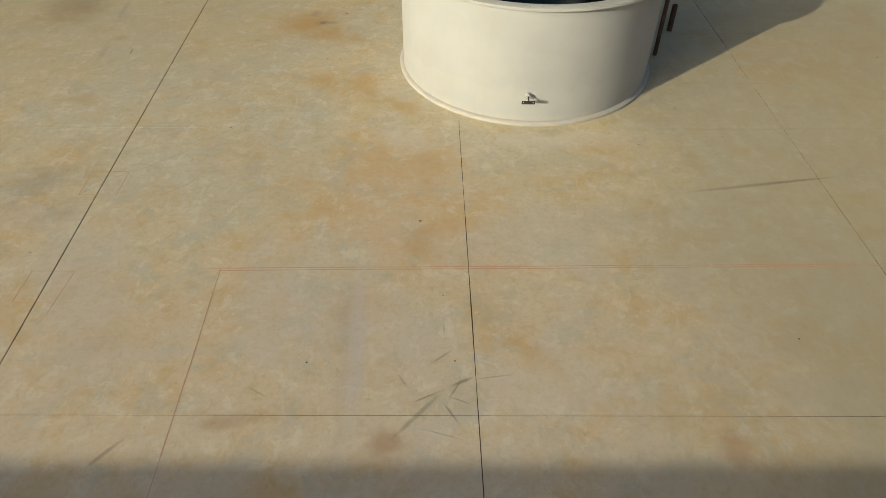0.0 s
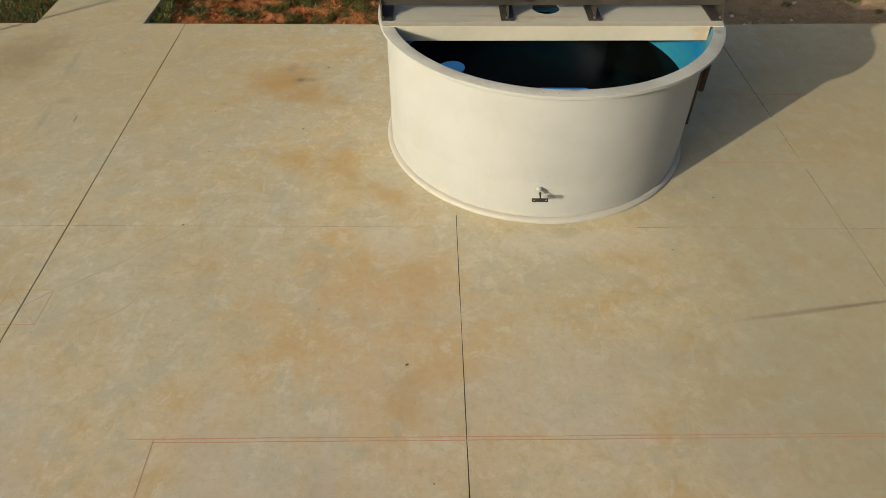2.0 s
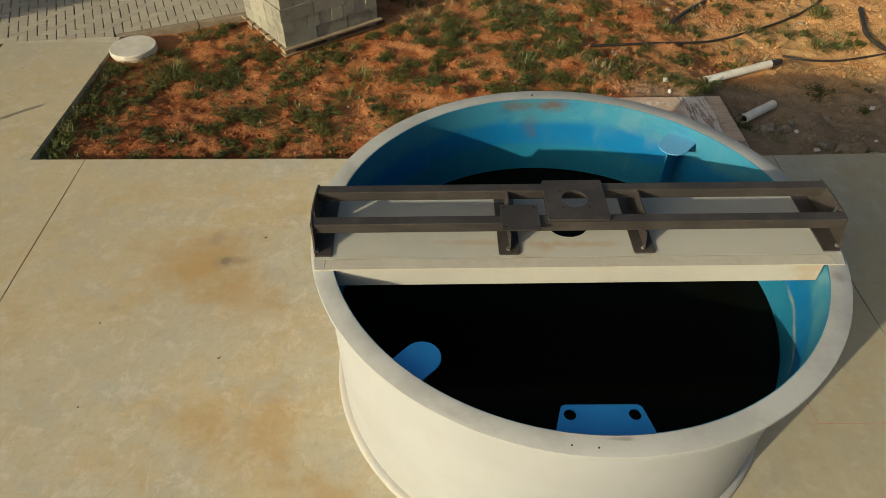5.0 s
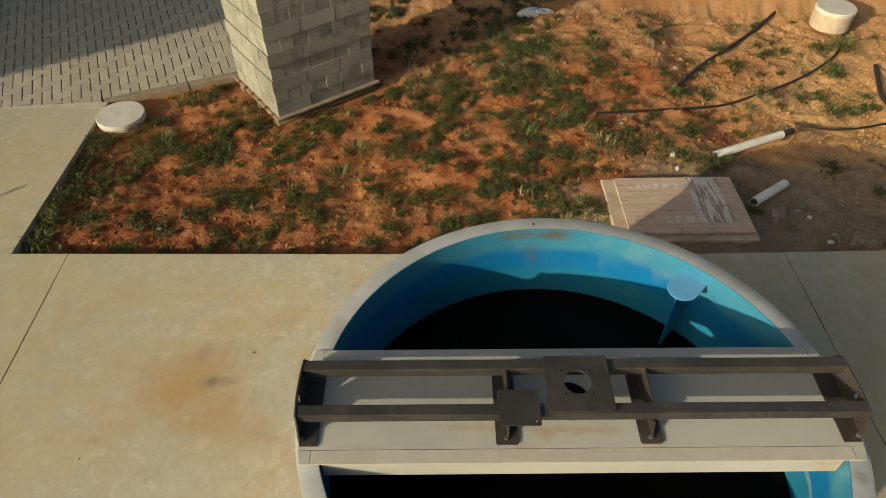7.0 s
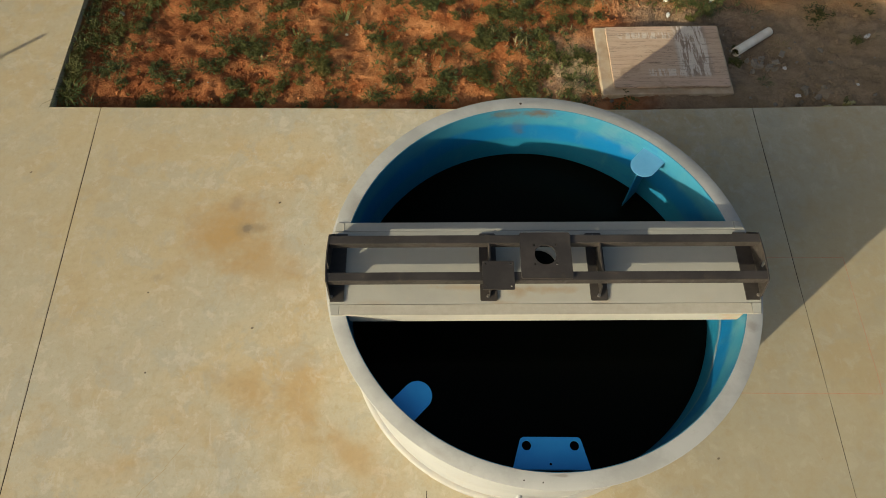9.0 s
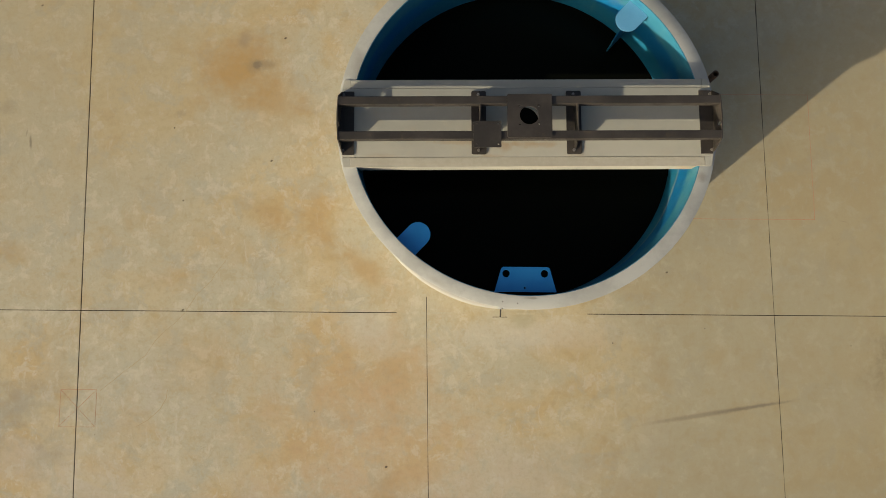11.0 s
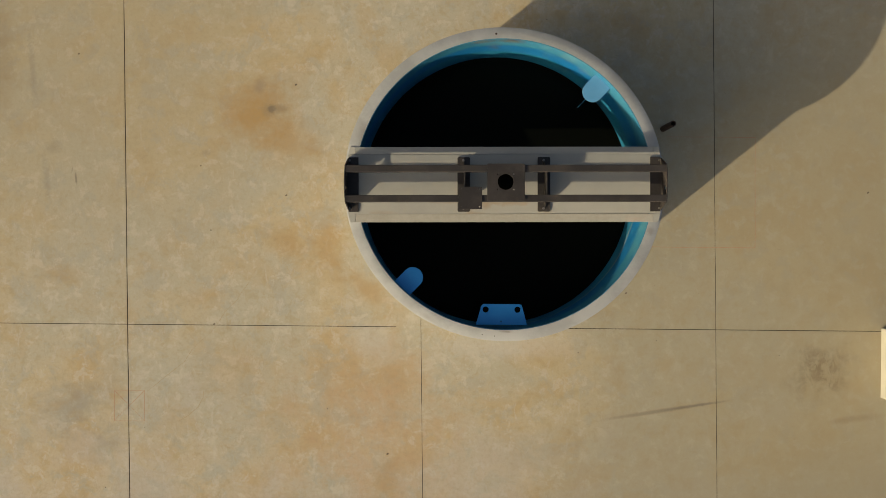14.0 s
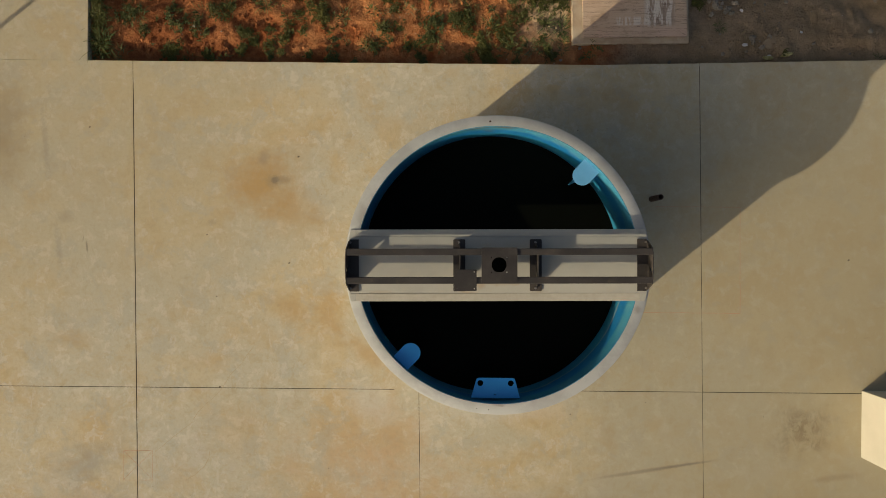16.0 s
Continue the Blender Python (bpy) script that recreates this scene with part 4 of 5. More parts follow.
def tongue(name, angle, mat, label, reach=0.222, w=0.089, z=1.045, fin=True):
    """A rounded plate that sticks out from the tank's wall."""
    a = radians(angle)
    t = tagged(empty(name, (CX + 1.247 * math.cos(a), CY + 1.247 * math.sin(a), z), angle + 180), label, "deflector plate", group="blue plates in the tank")
    n = 14
    tip = [(reach - w + w * math.cos(radians(-90 + 180 * i / n)), w * math.sin(radians(-90 + 180 * i / n))) for i in range(n + 1)]
    part("plate", extrude([(0.008, -w), *tip, (0.008, w)], [], 0, 0.008), mat, t)
    if fin:
        part("fin", extrude([(0.006, -0.002), (0.200, -0.002), (0.198, -0.05), (0.186, -0.52), (0.006, -0.52)], [], -0.004, 0.004, lambda u, v, q: Vector((u, q, v))), M_BLUE, t)
    part("cleat", boxed(0.002, 0.02, -w, w, -0.045, -0.0005), mat, t)


tongue("deflector_plate", 226.0, M_PLATE, "rounded bright blue steel plate inside the tank", z=1.042, fin=False)
tongue("deflector_plate", 46.8, M_PALEPLATE, "rounded faded blue plate with a fin below it", z=1.035)


def front_plate():
    t = tagged(empty("drilled_plate", (0.940, 5.573, 1.008)), "blue trapezoid plate with two round holes on the tank wall", "plate", group="blue plates in the tank")
    bm = extrude([(-0.222, 0.026), (0.222, 0.026), (0.181, 0.175), (0.174, 0.196), (0.158, 0.206), (-0.156, 0.206), (-0.172, 0.196), (-0.179, 0.175)],
                 [circle(-0.138, 0.158, 0.027, 20), circle(0.138, 0.158, 0.027, 20), circle(-0.004, 0.055, 0.008, 8)], 0, 0.008)
    part("plate", bm, M_PLATE, t)
    part("cleat", boxed(-0.2, 0.2, 0.028, 0.05, -0.05, -0.0005), M_PLATE, t)


front_plate()


def wall_bracket():
    t = tagged(empty("wall_bracket", (0.822, 5.513, 0.315)), "small black drilled strap on a stub in the tank wall", "bracket")
    part("stub", tube([(0, 0.03, 0), (0, -0.03, -0.004)], 0.022), M_PLASTER, t, "cream mortar stub", smooth=True)
    part("stem", tube([(0, -0.02, 0), (0, -0.092, -0.018)], 0.006), M_HOSE, t)
    bm = extrude(rounded(-0.064, 0.056, -0.016, 0.016, 0.004), [circle(-0.048, 0, 0.006, 10), circle(0.040, 0, 0.006, 10)], 0, 0.005, lambda u, v, w: Vector((u, -0.092 - w, v - 0.022)))
    part("strap", bm, M_HOSE, t)


wall_bracket()


def brown_pipes():
    tagged(part("brown_pipe", tube([(2.352, 6.90, 0), (2.352, 6.90, 0.93)], 0.022, 0.017), M_BROWN, smooth=True), "tall rusty brown pipe standing against the tank wall", "pipe", group="brown pipes by the tank")
    tagged(part("brown_pipe", tube([(2.655, 7.49, 0), (2.655, 7.49, 0.30)], 0.03, 0.022), M_BROWN, smooth=True), "short rusty brown pipe stub standing in the concrete", "pipe", group="brown pipes by the tank")


brown_pipes()


def low_wall():
    tagged(part("masonry_pier", boxed(4.90, 6.4, 4.77, 5.482, 0, 1.0, 0.008), M_WALL), "cream painted masonry pier standing on the concrete", "pier")


low_wall()


# ---- pavers, kerb and side lawn ----
PAVE_TURN = 23.0


def pavers():
    """Herringbone pavers behind a flush kerb; the nearest are pieces of their own."""
    turn = radians(PAVE_TURN)
    c, s = math.cos(turn), math.sin(turn)
    ox, oy = -3.385, 11.165

    def place(u, v):
        return ox + c * u - s * v, oy + s * u + c * v
    bed = tagged(part("paved_lane", extrude([place(-9, -0.3), place(0, 0.05), place(2.75, 0.05), place(2.75, 9), place(-9, 9)], [], -0.2, -0.03), M_SANDJOINT), "lane of pale concrete pavers in herringbone bond", "paved lane", kind="structure")

    def mesh(a, b):
        bm = bmesh.new()
        box(bm, -a, a, -b, b, -0.03, 0.0, 0.0)
        top = [f for f in bm.faces if f.normal.z > 0.5]
        bmesh.ops.bevel(bm, geom=list({e for f in top for e in f.edges}), offset=0.004, segments=1, affect="EDGES")
        me = bpy.data.meshes.new("paver")
        bm.to_mesh(me)
        me.materials.append(M_PAVER)
        base, polys = [v.co.copy() for v in bm.verts], [[v.index for v in f.verts] for f in bm.faces]
        bm.free()
        return me, base, polys
    along, across = mesh(0.0955, 0.0485), mesh(0.0985, 0.0450)
    spots = []
    for i in range(-70, 70):
        for j in range(-70, 70):
            for u, v, a in ((0.1, 0.05, 0), (0.05, 0.2, 90)):
                uu, vv = u + 0.1 * i + 0.2 * j, v + 0.1 * i - 0.2 * j
                half = 0.1 if a else 0.05
                cut = 0.0
                if uu > -0.05:
                    cut = max(0.0, 0.105 - (vv - half))
                if -4.3 < uu < 2.7 and -0.5 < vv < 4.6 and 2 * half - cut > 0.028:
                    spots.append((uu, vv + cut / 2, a, 1 - cut / (2 * half)))
    rnd = random.Random(5)
    spots.sort(key=lambda p: (p[0] - 0.2) ** 2 * 0.35 + p[1] ** 2)
    verts, faces = [], []
    count = 0
    for u, v, a, k in spots:
        x, y = place(u, v)
        m = pose(x, y, -0.007 + rnd.uniform(-0.004, 0.003), rnd.uniform(-0.7, 0.7), rnd.uniform(-0.7, 0.7), PAVE_TURN + a + rnd.uniform(-1, 1))
        m = m @ Matrix.Diagonal((k, 1, 1, 1) if a else (1, k, 1, 1))
        if y < 11.07 + 0.105 * (x + 4.56) - 0.03 or (x < -4.62 and y < 11.0):
            continue
        me, base, polys = across if a else along
        count += 1
        if count <= 300:
            ob = new("paver", me)
            ob.matrix_world = m
            ob.parent = bed
        else:
            q = len(verts)
            verts += [tuple(m @ p) for p in base]
            faces += [[q + w for w in f] for f in polys]
    rest = joined("pavers", verts, faces, M_PAVERS)
    rest.parent = bed
    rest["kind"] = "stuff"
    kerb = tagged(empty("kerb"), "flush dirty concrete kerb along the pavers", "kerb", kind="structure")
    for i in range(3):
        m = pose(*place(0.015 + 0.9 * i, 0.055), 0, 0, 0, PAVE_TURN + 0.4 * (i % 2))
        part("kerb_stone", box(bmesh.new(), 0.003, 0.897, -0.045, 0.045, -0.25, -0.004 - 0.003 * (i % 2), 0.012, m), M_KERB, kerb)


def far_edge():
    """The end of the side slab, cut along the pavers."""
    tagged(part("slab_end", extrude([(-4.56, 11.064), (STRIP, 11.064), (STRIP, 11.18), (-3.42, 11.19), (-4.56, 11.01 + 0.06)], [], -0.2, -0.003), M_YARD), "end of the pale concrete slab at the pavers", "pavement", kind="structure")


far_edge()


# ---- plants ----
class Leaves:
    """Gathers many small leaves and blades into one mesh."""

    def __init__(self):
        self.v, self.f = [], []

    def leaf(self, p, d, up, length, width):
        side = d.cross(up).normalized() * width / 2
        k = len(self.v)
        mid = p + d * length * 0.5 + up * length * 0.12
        self.v += [tuple(p), tuple(mid + side), tuple(p + d * length - up * length * 0.1), tuple(mid - side)]
        self.f += [(k, k + 1, k + 2), (k, k + 2, k + 3)]

    def blade(self, p, d, up, length, width, droop):
        side = d.cross(Vector((0, 0, 1)))
        side = (side.normalized() if side.length > 1e-4 else Vector((1, 0, 0))) * width / 2
        k = len(self.v)
        a, b, c = p, p + (d * 0.35 + up * 0.5) * length, p + (d * 0.75 + up * (0.75 - droop * 0.5)) * length
        tip = p + (d * 1.1 + up * (0.75 - droop)) * length
        self.v += [tuple(a - side), tuple(a + side), tuple(b - side), tuple(b + side), tuple(c - side * 0.7), tuple(c + side * 0.7), tuple(tip)]
        self.f += [(k, k + 1, k + 3, k + 2), (k + 2, k + 3, k + 5, k + 4), (k + 4, k + 5, k + 6)]

    def make(self, name, mat, label):
        ob = joined(name, self.v, self.f, mat)
        return tagged(ob, label, "weeds", kind="stuff")


# bigger clumps that stand out on the soil: x, y, radius
WEEDS = ((-1.73, 11.14, 0.15), (-1.84, 11.24, 0.11), (-2.00, 10.77, 0.12), (-1.00, 11.14, 0.11), (-1.09, 11.07, 0.09), (-0.76, 11.00, 0.13), (-0.51, 11.28, 0.09), (-0.37, 11.35, 0.13), (-0.20, 11.49, 0.10), (-1.43, 10.90, 0.08), (-0.34, 10.79, 0.08), (-0.21, 12.32, 0.14), (-0.01, 12.58, 0.16), (-0.06, 12.11, 0.11), (0.20, 10.71, 0.08), (-1.60, 10.87, 0.06),
         (-2.51, 10.46, 0.26), (-2.18, 10.56, 0.24), (-2.07, 10.70, 0.16), (-3.04, 10.51, 0.16), (-2.89, 10.42, 0.13), (-2.91, 9.99, 0.19),
         (-3.21, 10.06, 0.14), (-2.73, 9.95, 0.12), (-3.01, 9.76, 0.12), (-2.69, 9.72, 0.12), (-2.46, 9.13, 0.12), (-1.76, 9.81, 0.15), (-1.48, 9.64, 0.15),
         (-1.62, 9.70, 0.12), (-2.04, 9.52, 0.09), (-1.90, 9.46, 0.08), (-1.41, 9.94, 0.13), (-1.34, 10.13, 0.13), (-1.30, 10.29, 0.10), (-1.10, 9.79, 0.13),
         (-0.96, 9.48, 0.18), (-1.06, 9.56, 0.12), (-1.23, 9.25, 0.14), (-0.70, 9.18, 0.12), (-0.23, 10.47, 0.14), (-0.30, 9.73, 0.12), (-0.01, 9.61, 0.13),
         (0.07, 9.26, 0.15), (-0.16, 9.25, 0.11), (-1.92, 10.38, 0.13), (-0.37, 10.80, 0.10), (-0.06, 10.25, 0.13), (-3.25, 9.44, 0.13), (-3.31, 9.84, 0.12),
         (-1.71, 10.90, 0.13), (-0.91, 10.90, 0.13), (-2.17, 9.25, 0.07), (-1.72, 9.04, 0.05), (-2.55, 9.13, 0.08), (1.02, 10.69, 0.16), (0.82, 10.24, 0.19),
         (0.87, 10.05, 0.15), (0.77, 9.76, 0.16), (1.43, 10.32, 0.19), (1.44, 10.08, 0.08), (2.29, 10.52, 0.17), (2.42, 10.44, 0.14), (3.43, 10.86, 0.12),
         (1.28, 9.52, 0.15), (1.39, 9.61, 0.12), (1.11, 9.27, 0.14), (1.68, 9.61, 0.12), (0.67, 9.37, 0.11), (0.29, 10.74, 0.09),
         (4.16, 10.25, 0.12), (4.64, 10.36, 0.09), (2.83, 10.81, 0.13), (1.10, 11.54, 0.21), (0.80, 11.60, 0.19), (1.55, 12.65, 0.23), (2.18, 11.94, 0.18),
         (2.00, 12.01, 0.14), (2.30, 11.51, 0.11), (3.26, 11.64, 0.08), (4.97, 12.69, 0.11), (2.85, 12.78, 0.11), (0.35, 11.60, 0.15), (3.96, 11.69, 0.09))
FRESH = ((-2.20, 11.42, 0.11),
         (-2.40, 9.36, 0.13), (-0.26, 9.90, 0.18), (0.08, 10.29, 0.11), (0.35, 9.35, 0.11), (2.06, 9.06, 0.14), (0.18, 10.24, 0.10))
TUFTS = ((0.03, 11.14, 0.09), (-0.83, 10.72, 0.08),
         (-2.60, 10.58, 0.18), (-0.58, 10.38, 0.17), (-0.71, 10.05, 0.15), (-3.22, 9.13, 0.13), (-2.83, 9.42, 0.10), (1.12, 10.64, 0.21), (1.95, 10.54, 0.14),
         (2.68, 10.35, 0.13), (0.52, 10.61, 0.09), (1.53, 10.90, 0.14), (0.97, 11.80, 0.23), (1.41, 12.45, 0.16), (2.10, 12.49, 0.17), (1.50, 11.74, 0.15),
         (1.61, 11.38, 0.11), (2.17, 11.19, 0.09), (3.76, 12.15, 0.08), (4.61, 11.34, 0.15), (4.86, 11.37, 0.11), (0.93, 12.69, 0.17), (2.85, 11.53, 0.14),
         (3.68, 12.65, 0.14), (5.31, 12.72, 0.20), (4.93, 12.09, 0.16), (2.97, 10.26, 0.12), (3.13, 10.39, 0.10))


def on_thing(x, y):
    """Where lid, pallet, pipes and caps lie, so that nothing grows through them."""
    if 1.78 < x < 3.12 and 9.16 < y < 10.10:
        return True
    u, v = (x + 1.42) * math.cos(radians(37)) + (y - 10.80) * math.sin(radians(37)), -(x + 1.42) * math.sin(radians(37)) + (y - 10.80) * math.cos(radians(37))
    if -0.02 < u < 1.24 and -0.02 < v < 1.1:
        return True
    if math.hypot(x + 2.78, y - 11.14) < 0.2:
        return True
    if math.hypot(x + 3.11, y - 10.92) < 0.3 or math.hypot(x - 5.35, y - 13.26) < 0.3:
        return True
    lane = (y - 11.165) * math.cos(radians(PAVE_TURN)) - (x + 3.385) * math.sin(radians(PAVE_TURN)) > -0.06 and x < -0.9
    return not (x > STRIP + 0.03 and y > BACK + 0.03 and not lane)


def vegetation():
    rnd = random.Random(11)
    weeds, bright, grass, straw = Leaves(), Leaves(), Leaves(), Leaves()
    Z = Vector((0, 0, 1))

    def direction(lo=0.0, hi=0.6):
        a = rnd.uniform(0, math.tau)
        return Vector((math.cos(a), math.sin(a), rnd.uniform(lo, hi))).normalized()

    def leafy_clump(x, y, r, target):
        for _ in range(int(16 + 290 * r)):
            a, reach = rnd.uniform(0, math.tau), r * math.sqrt(rnd.random()) * rnd.uniform(0.6, 1.15)
            sx, sy = x + reach * math.cos(a), y + reach * math.sin(a)
            if on_thing(sx, sy):
                continue
            if noise.noise((sx * 9, sy * 9, 1.5)) + 0.4 * noise.noise((sx * 23, sy * 23, 4.5)) < -0.08:
                continue
            z = soil_height(sx, sy)
            lean = direction(0.6, 1.6)
            tall = rnd.uniform(0.03, 0.06 + 0.25 * r)
            for k in range(rnd.randint(7, 12)):
                q = Vector((sx, sy, z)) + lean * tall * rnd.uniform(0.15, 1.0)
                d = direction(-0.25, 0.6)
                target.leaf(q, d, (Z - d * d.z + direction() * 0.4).normalized(), rnd.uniform(0.012, 0.028), rnd.uniform(0.006, 0.014))

    def tuft(x, y, r, n, target):
        for _ in range(n):
            a, reach = rnd.uniform(0, math.tau), 0.45 * r * math.sqrt(rnd.random())
            sx, sy = x + reach * math.cos(a), y + reach * math.sin(a)
            if on_thing(sx, sy):
                continue
            d = Vector((math.cos(a + rnd.uniform(-0.6, 0.6)), math.sin(a + rnd.uniform(-0.6, 0.6)), 0))
            target.blade(Vector((sx, sy, soil_height(sx, sy) - 0.004)), d, Z, r * rnd.uniform(0.35, 0.9), rnd.uniform(0.004, 0.009), rnd.uniform(0.2, 0.9))

    for x, y, r in WEEDS:
        leafy_clump(x, y, r * 1.3, weeds)
        leafy_clump(x + rnd.uniform(-r, r), y + rnd.uniform(-r, r), r * 0.6, weeds)
        if r > 0.15:
            leafy_clump(x + rnd.uniform(-0.4, 0.4) * r, y + rnd.uniform(-0.4, 0.4) * r, r * 0.7, weeds)
    for x, y, r in FRESH:
        leafy_clump(x, y, r, bright)
        leafy_clump(x, y, r * 0.8, weeds)
    for x, y, r in TUFTS:
        tuft(x, y, r * 1.25, int(30 + 220 * r), grass)
        leafy_clump(x, y, r * 0.9, weeds)
    tuft(1.87, 10.44, 0.24, 60, straw)
    tuft(0.01, 11.76, 0.22, 50, straw)
    for _ in range(7500):
        x, y = rnd.uniform(STRIP, 6.8), BACK + 5.4 * rnd.random()
        dens = 0.34 + 1.1 * noise.noise((x * 1.1, y * 1.1, 4)) + 0.9 * noise.noise((x * 2.8, y * 2.8, 8))
        dens *= 1.25 if x < -1.8 and y > 9.6 else 1.4 if 0.3 < x < 1.8 and y > 9.9 else 0.8 if x < 1.2 else 1.0 if x < 2.8 and 9.0 < y < 10.95 else 0.42 if y > 10.4 else 0.05
        if x > 2.2 and y > 11:
            dens *= 0.8
        if rnd.random() > dens or on_thing(x, y):
            continue
        kind = rnd.random()
        if kind < (0.72 if x < 1.0 else 0.45):
            leafy_clump(x, y, rnd.uniform(0.02, 0.08), bright if rnd.random() < 0.1 else weeds)
        else:
            tuft(x, y, rnd.uniform(0.06, 0.14), rnd.randint(8, 26), straw if rnd.random() < (0.16 if x < 2.0 else 0.5) else grass)
    # the long-bladed clump in the corner of the slabs
    tuft(-3.20, 9.12, 0.26, 16, grass)
    tuft(-3.22, 9.30, 0.22, 20, grass)
    tuft(-2.62, 10.42, 0.34, 26, grass)
    # weeds hang over the edge of the side slab
    for k in range(15):
        y = 9.0 + 0.11 * k + rnd.uniform(-0.04, 0.04)
        leafy_clump(STRIP + 0.07 + rnd.uniform(0, 0.05), y, rnd.uniform(0.06, 0.11), weeds)
        if k % 3 == 0:
            tuft(STRIP + 0.08, y, 0.16, 14, grass)
    # dry stalks lying by the pallet
    for a in (8, 100, 172, 186, 300, 318, 60):
        d = Vector((math.cos(radians(a)), math.sin(radians(a)), 0))
        p = Vector((-1.02, 10.52, soil_height(-1.02, 10.52) + 0.03))
        straw.blade(p, d, Z * 0.12, rnd.uniform(0.22, 0.42), 0.006, 0.75)
    weeds.make("weeds", M_WEED, "low dark green leafy weeds on the soil")
    bright.make("bright_weeds", M_GRASS, "fresh green leafy weeds among the darker ones")
    grass.make("grass_tufts", M_GRASS, "green grass tufts growing from the bare soil")
    straw.make("dry_grass", M_STRAW, "dry straw-coloured grass stalks on the soil")
    lawn = Leaves()
    for _ in range(16000):
        x, y = -4.60 - 3.0 * rnd.random(), BACK + 0.05 + 3.0 * rnd.random()
        if y > 11.0 + 0.3 * (x + 4.6):
            continue
        a = rnd.uniform(0, math.tau)
        lawn.blade(Vector((x, y, -0.055)), Vector((math.cos(a), math.sin(a), 0)), Z, rnd.uniform(0.04, 0.09), 0.008, rnd.uniform(0.3, 0.9))
    lawn.make("lawn", M_LAWN, "short green lawn grass beside the slab")


vegetation()


# ---- things on the soil ----
def manhole_cap(name, x, y, top, r, label):
    t = tagged(empty(name, (x, y, 0)), label, "concrete cap")
    part("ring", lathe([(r - 0.05, -0.2), (r - 0.004, -0.2), (r - 0.004, top - 0.05), (r - 0.05, top - 0.05)], 48), M_PIT, t, "soil-stained ring", smooth=True)
    part("cover", lathe([(0.001, top - 0.0495), (r, top - 0.0495), (r, top - 0.008), (r - 0.008, top), (0.001, top)], 48), M_CAP, t, smooth=True)


manhole_cap("manhole_cap", -3.095, 10.915, 0.03, 0.245, "round pale concrete manhole cap on the soil")
manhole_cap("manhole_cap", 5.36, 13.30, 0.06, 0.25, "round white concrete cap beside the hoses")


def pit_cover():
    t = tagged(empty("pit_cover", (2.45, 9.62, -0.092), 1.2), "concrete pit with a weathered reddish board cover", "pit cover")
    part("frame", boxed(-0.642, 0.612, -0.458, 0.392, -0.24, 0.0, 0.012), M_PIT, t, "dusty concrete frame")
    for x in (-0.45, 0.45):
        part("batten", boxed(x, x + 0.06, -0.37, 0.32, 0.0005, 0.0175), M_WOOD, t)
    part("board", extrude(rounded(-0.532, 0.572, -0.400, 0.350, 0.012), [], 0.018, 0.042), M_LID, t, "peeling reddish board")


pit_cover()


def pvc_pipe(a, b, r, label, plug=False):
    t = tagged(empty("pvc_pipe", a), label, "pipe", group="white pipes on the soil")
    d = Vector(b) - Vector(a)
    part("barrel", tube([(0, 0, 0), tuple(d)], r, r - 0.004, 28), M_PVC, t, smooth=True)
    if plug:
        part("plug", tube([tuple(d * 0.97), tuple(d + d.normalized() * 0.16)], r * 0.72, 0, 16), M_HOSE, t, "dark plug in the end", smooth=True)


pvc_pipe((3.030, 10.430, soil_height(3.08, 10.49) + 0.045), (3.855, 10.825, soil_height(3.80, 10.84) + 0.045), 0.043, "long white plastic pipe lying on sandy soil", True)
pvc_pipe((3.205, 9.740, soil_height(3.25, 9.77) + 0.046), (3.612, 10.038, soil_height(3.57, 10.01) + 0.046), 0.045, "short white plastic pipe offcut lying on dark soil")


def hose(ctrl, r, label):
    reach = (-0.36, -0.24, -0.12, 0, 0.12, 0.24, 0.36)
    pts = [(p.x, p.y, sum(soil_height(p.x + a, p.y + b) for a in reach for b in reach) / 49 + r * 0.5 + 0.012) for p in curve_points([(x, y, 0) for x, y in ctrl], 5)]
    pts = [tuple(q) for q in curve_points(pts, 4)]
    tagged(part("hose", tube(pts, r, 0, 10), M_HOSE, smooth=True), label, "hose", group="black hoses on the soil")


hose(((1.62, 11.00), (2.27, 11.11), (2.88, 11.25), (3.38, 11.40), (3.93, 11.67), (4.33, 11.90), (4.80, 12.23), (5.20, 12.62), (5.50, 13.2), (5.7, 14.4)), 0.014, "long black plastic hose curving over the soil")
hose(((2.96, 11.66), (3.16, 11.95), (3.54, 12.38), (4.00, 12.82), (4.5, 13.35), (5.15, 14.1)), 0.021, "thick black plastic hose ending on the soil")
hose(((4.115, 11.10), (4.38, 11.00), (4.68, 11.01), (5.12, 11.12), (5.6, 11.25), (6.4, 11.35)), 0.012, "thin black plastic hose lying on sand")
hose(((5.51, 12.27), (5.40, 11.94), (5.31, 11.61), (5.36, 11.25), (5.55, 10.85)), 0.025, "short dark hose length lying on sand")


def crumpled(name, x, y, sx, sy, h, mat, label, seed, category):
    rnd = random.Random(seed)
    bm = bmesh.new()
    bmesh.ops.create_icosphere(bm, subdivisions=3, radius=1)
    for v in bm.verts:
        k = 1 + 0.45 * noise.noise(v.co * 2.3 + Vector((seed, 0, 0))) + 0.25 * noise.noise(v.co * 6 + Vector((0, seed, 0)))
        v.co = Vector((v.co.x * sx * k, v.co.y * sy * k, max(-0.2, v.co.z) * h * k))
    ob = tagged(part(name, bm, mat), label, category)
    ob.matrix_world = pose(x, y, soil_height(x, y) + 0.15 * h, 0, 0, rnd.uniform(0, 180))
    return ob


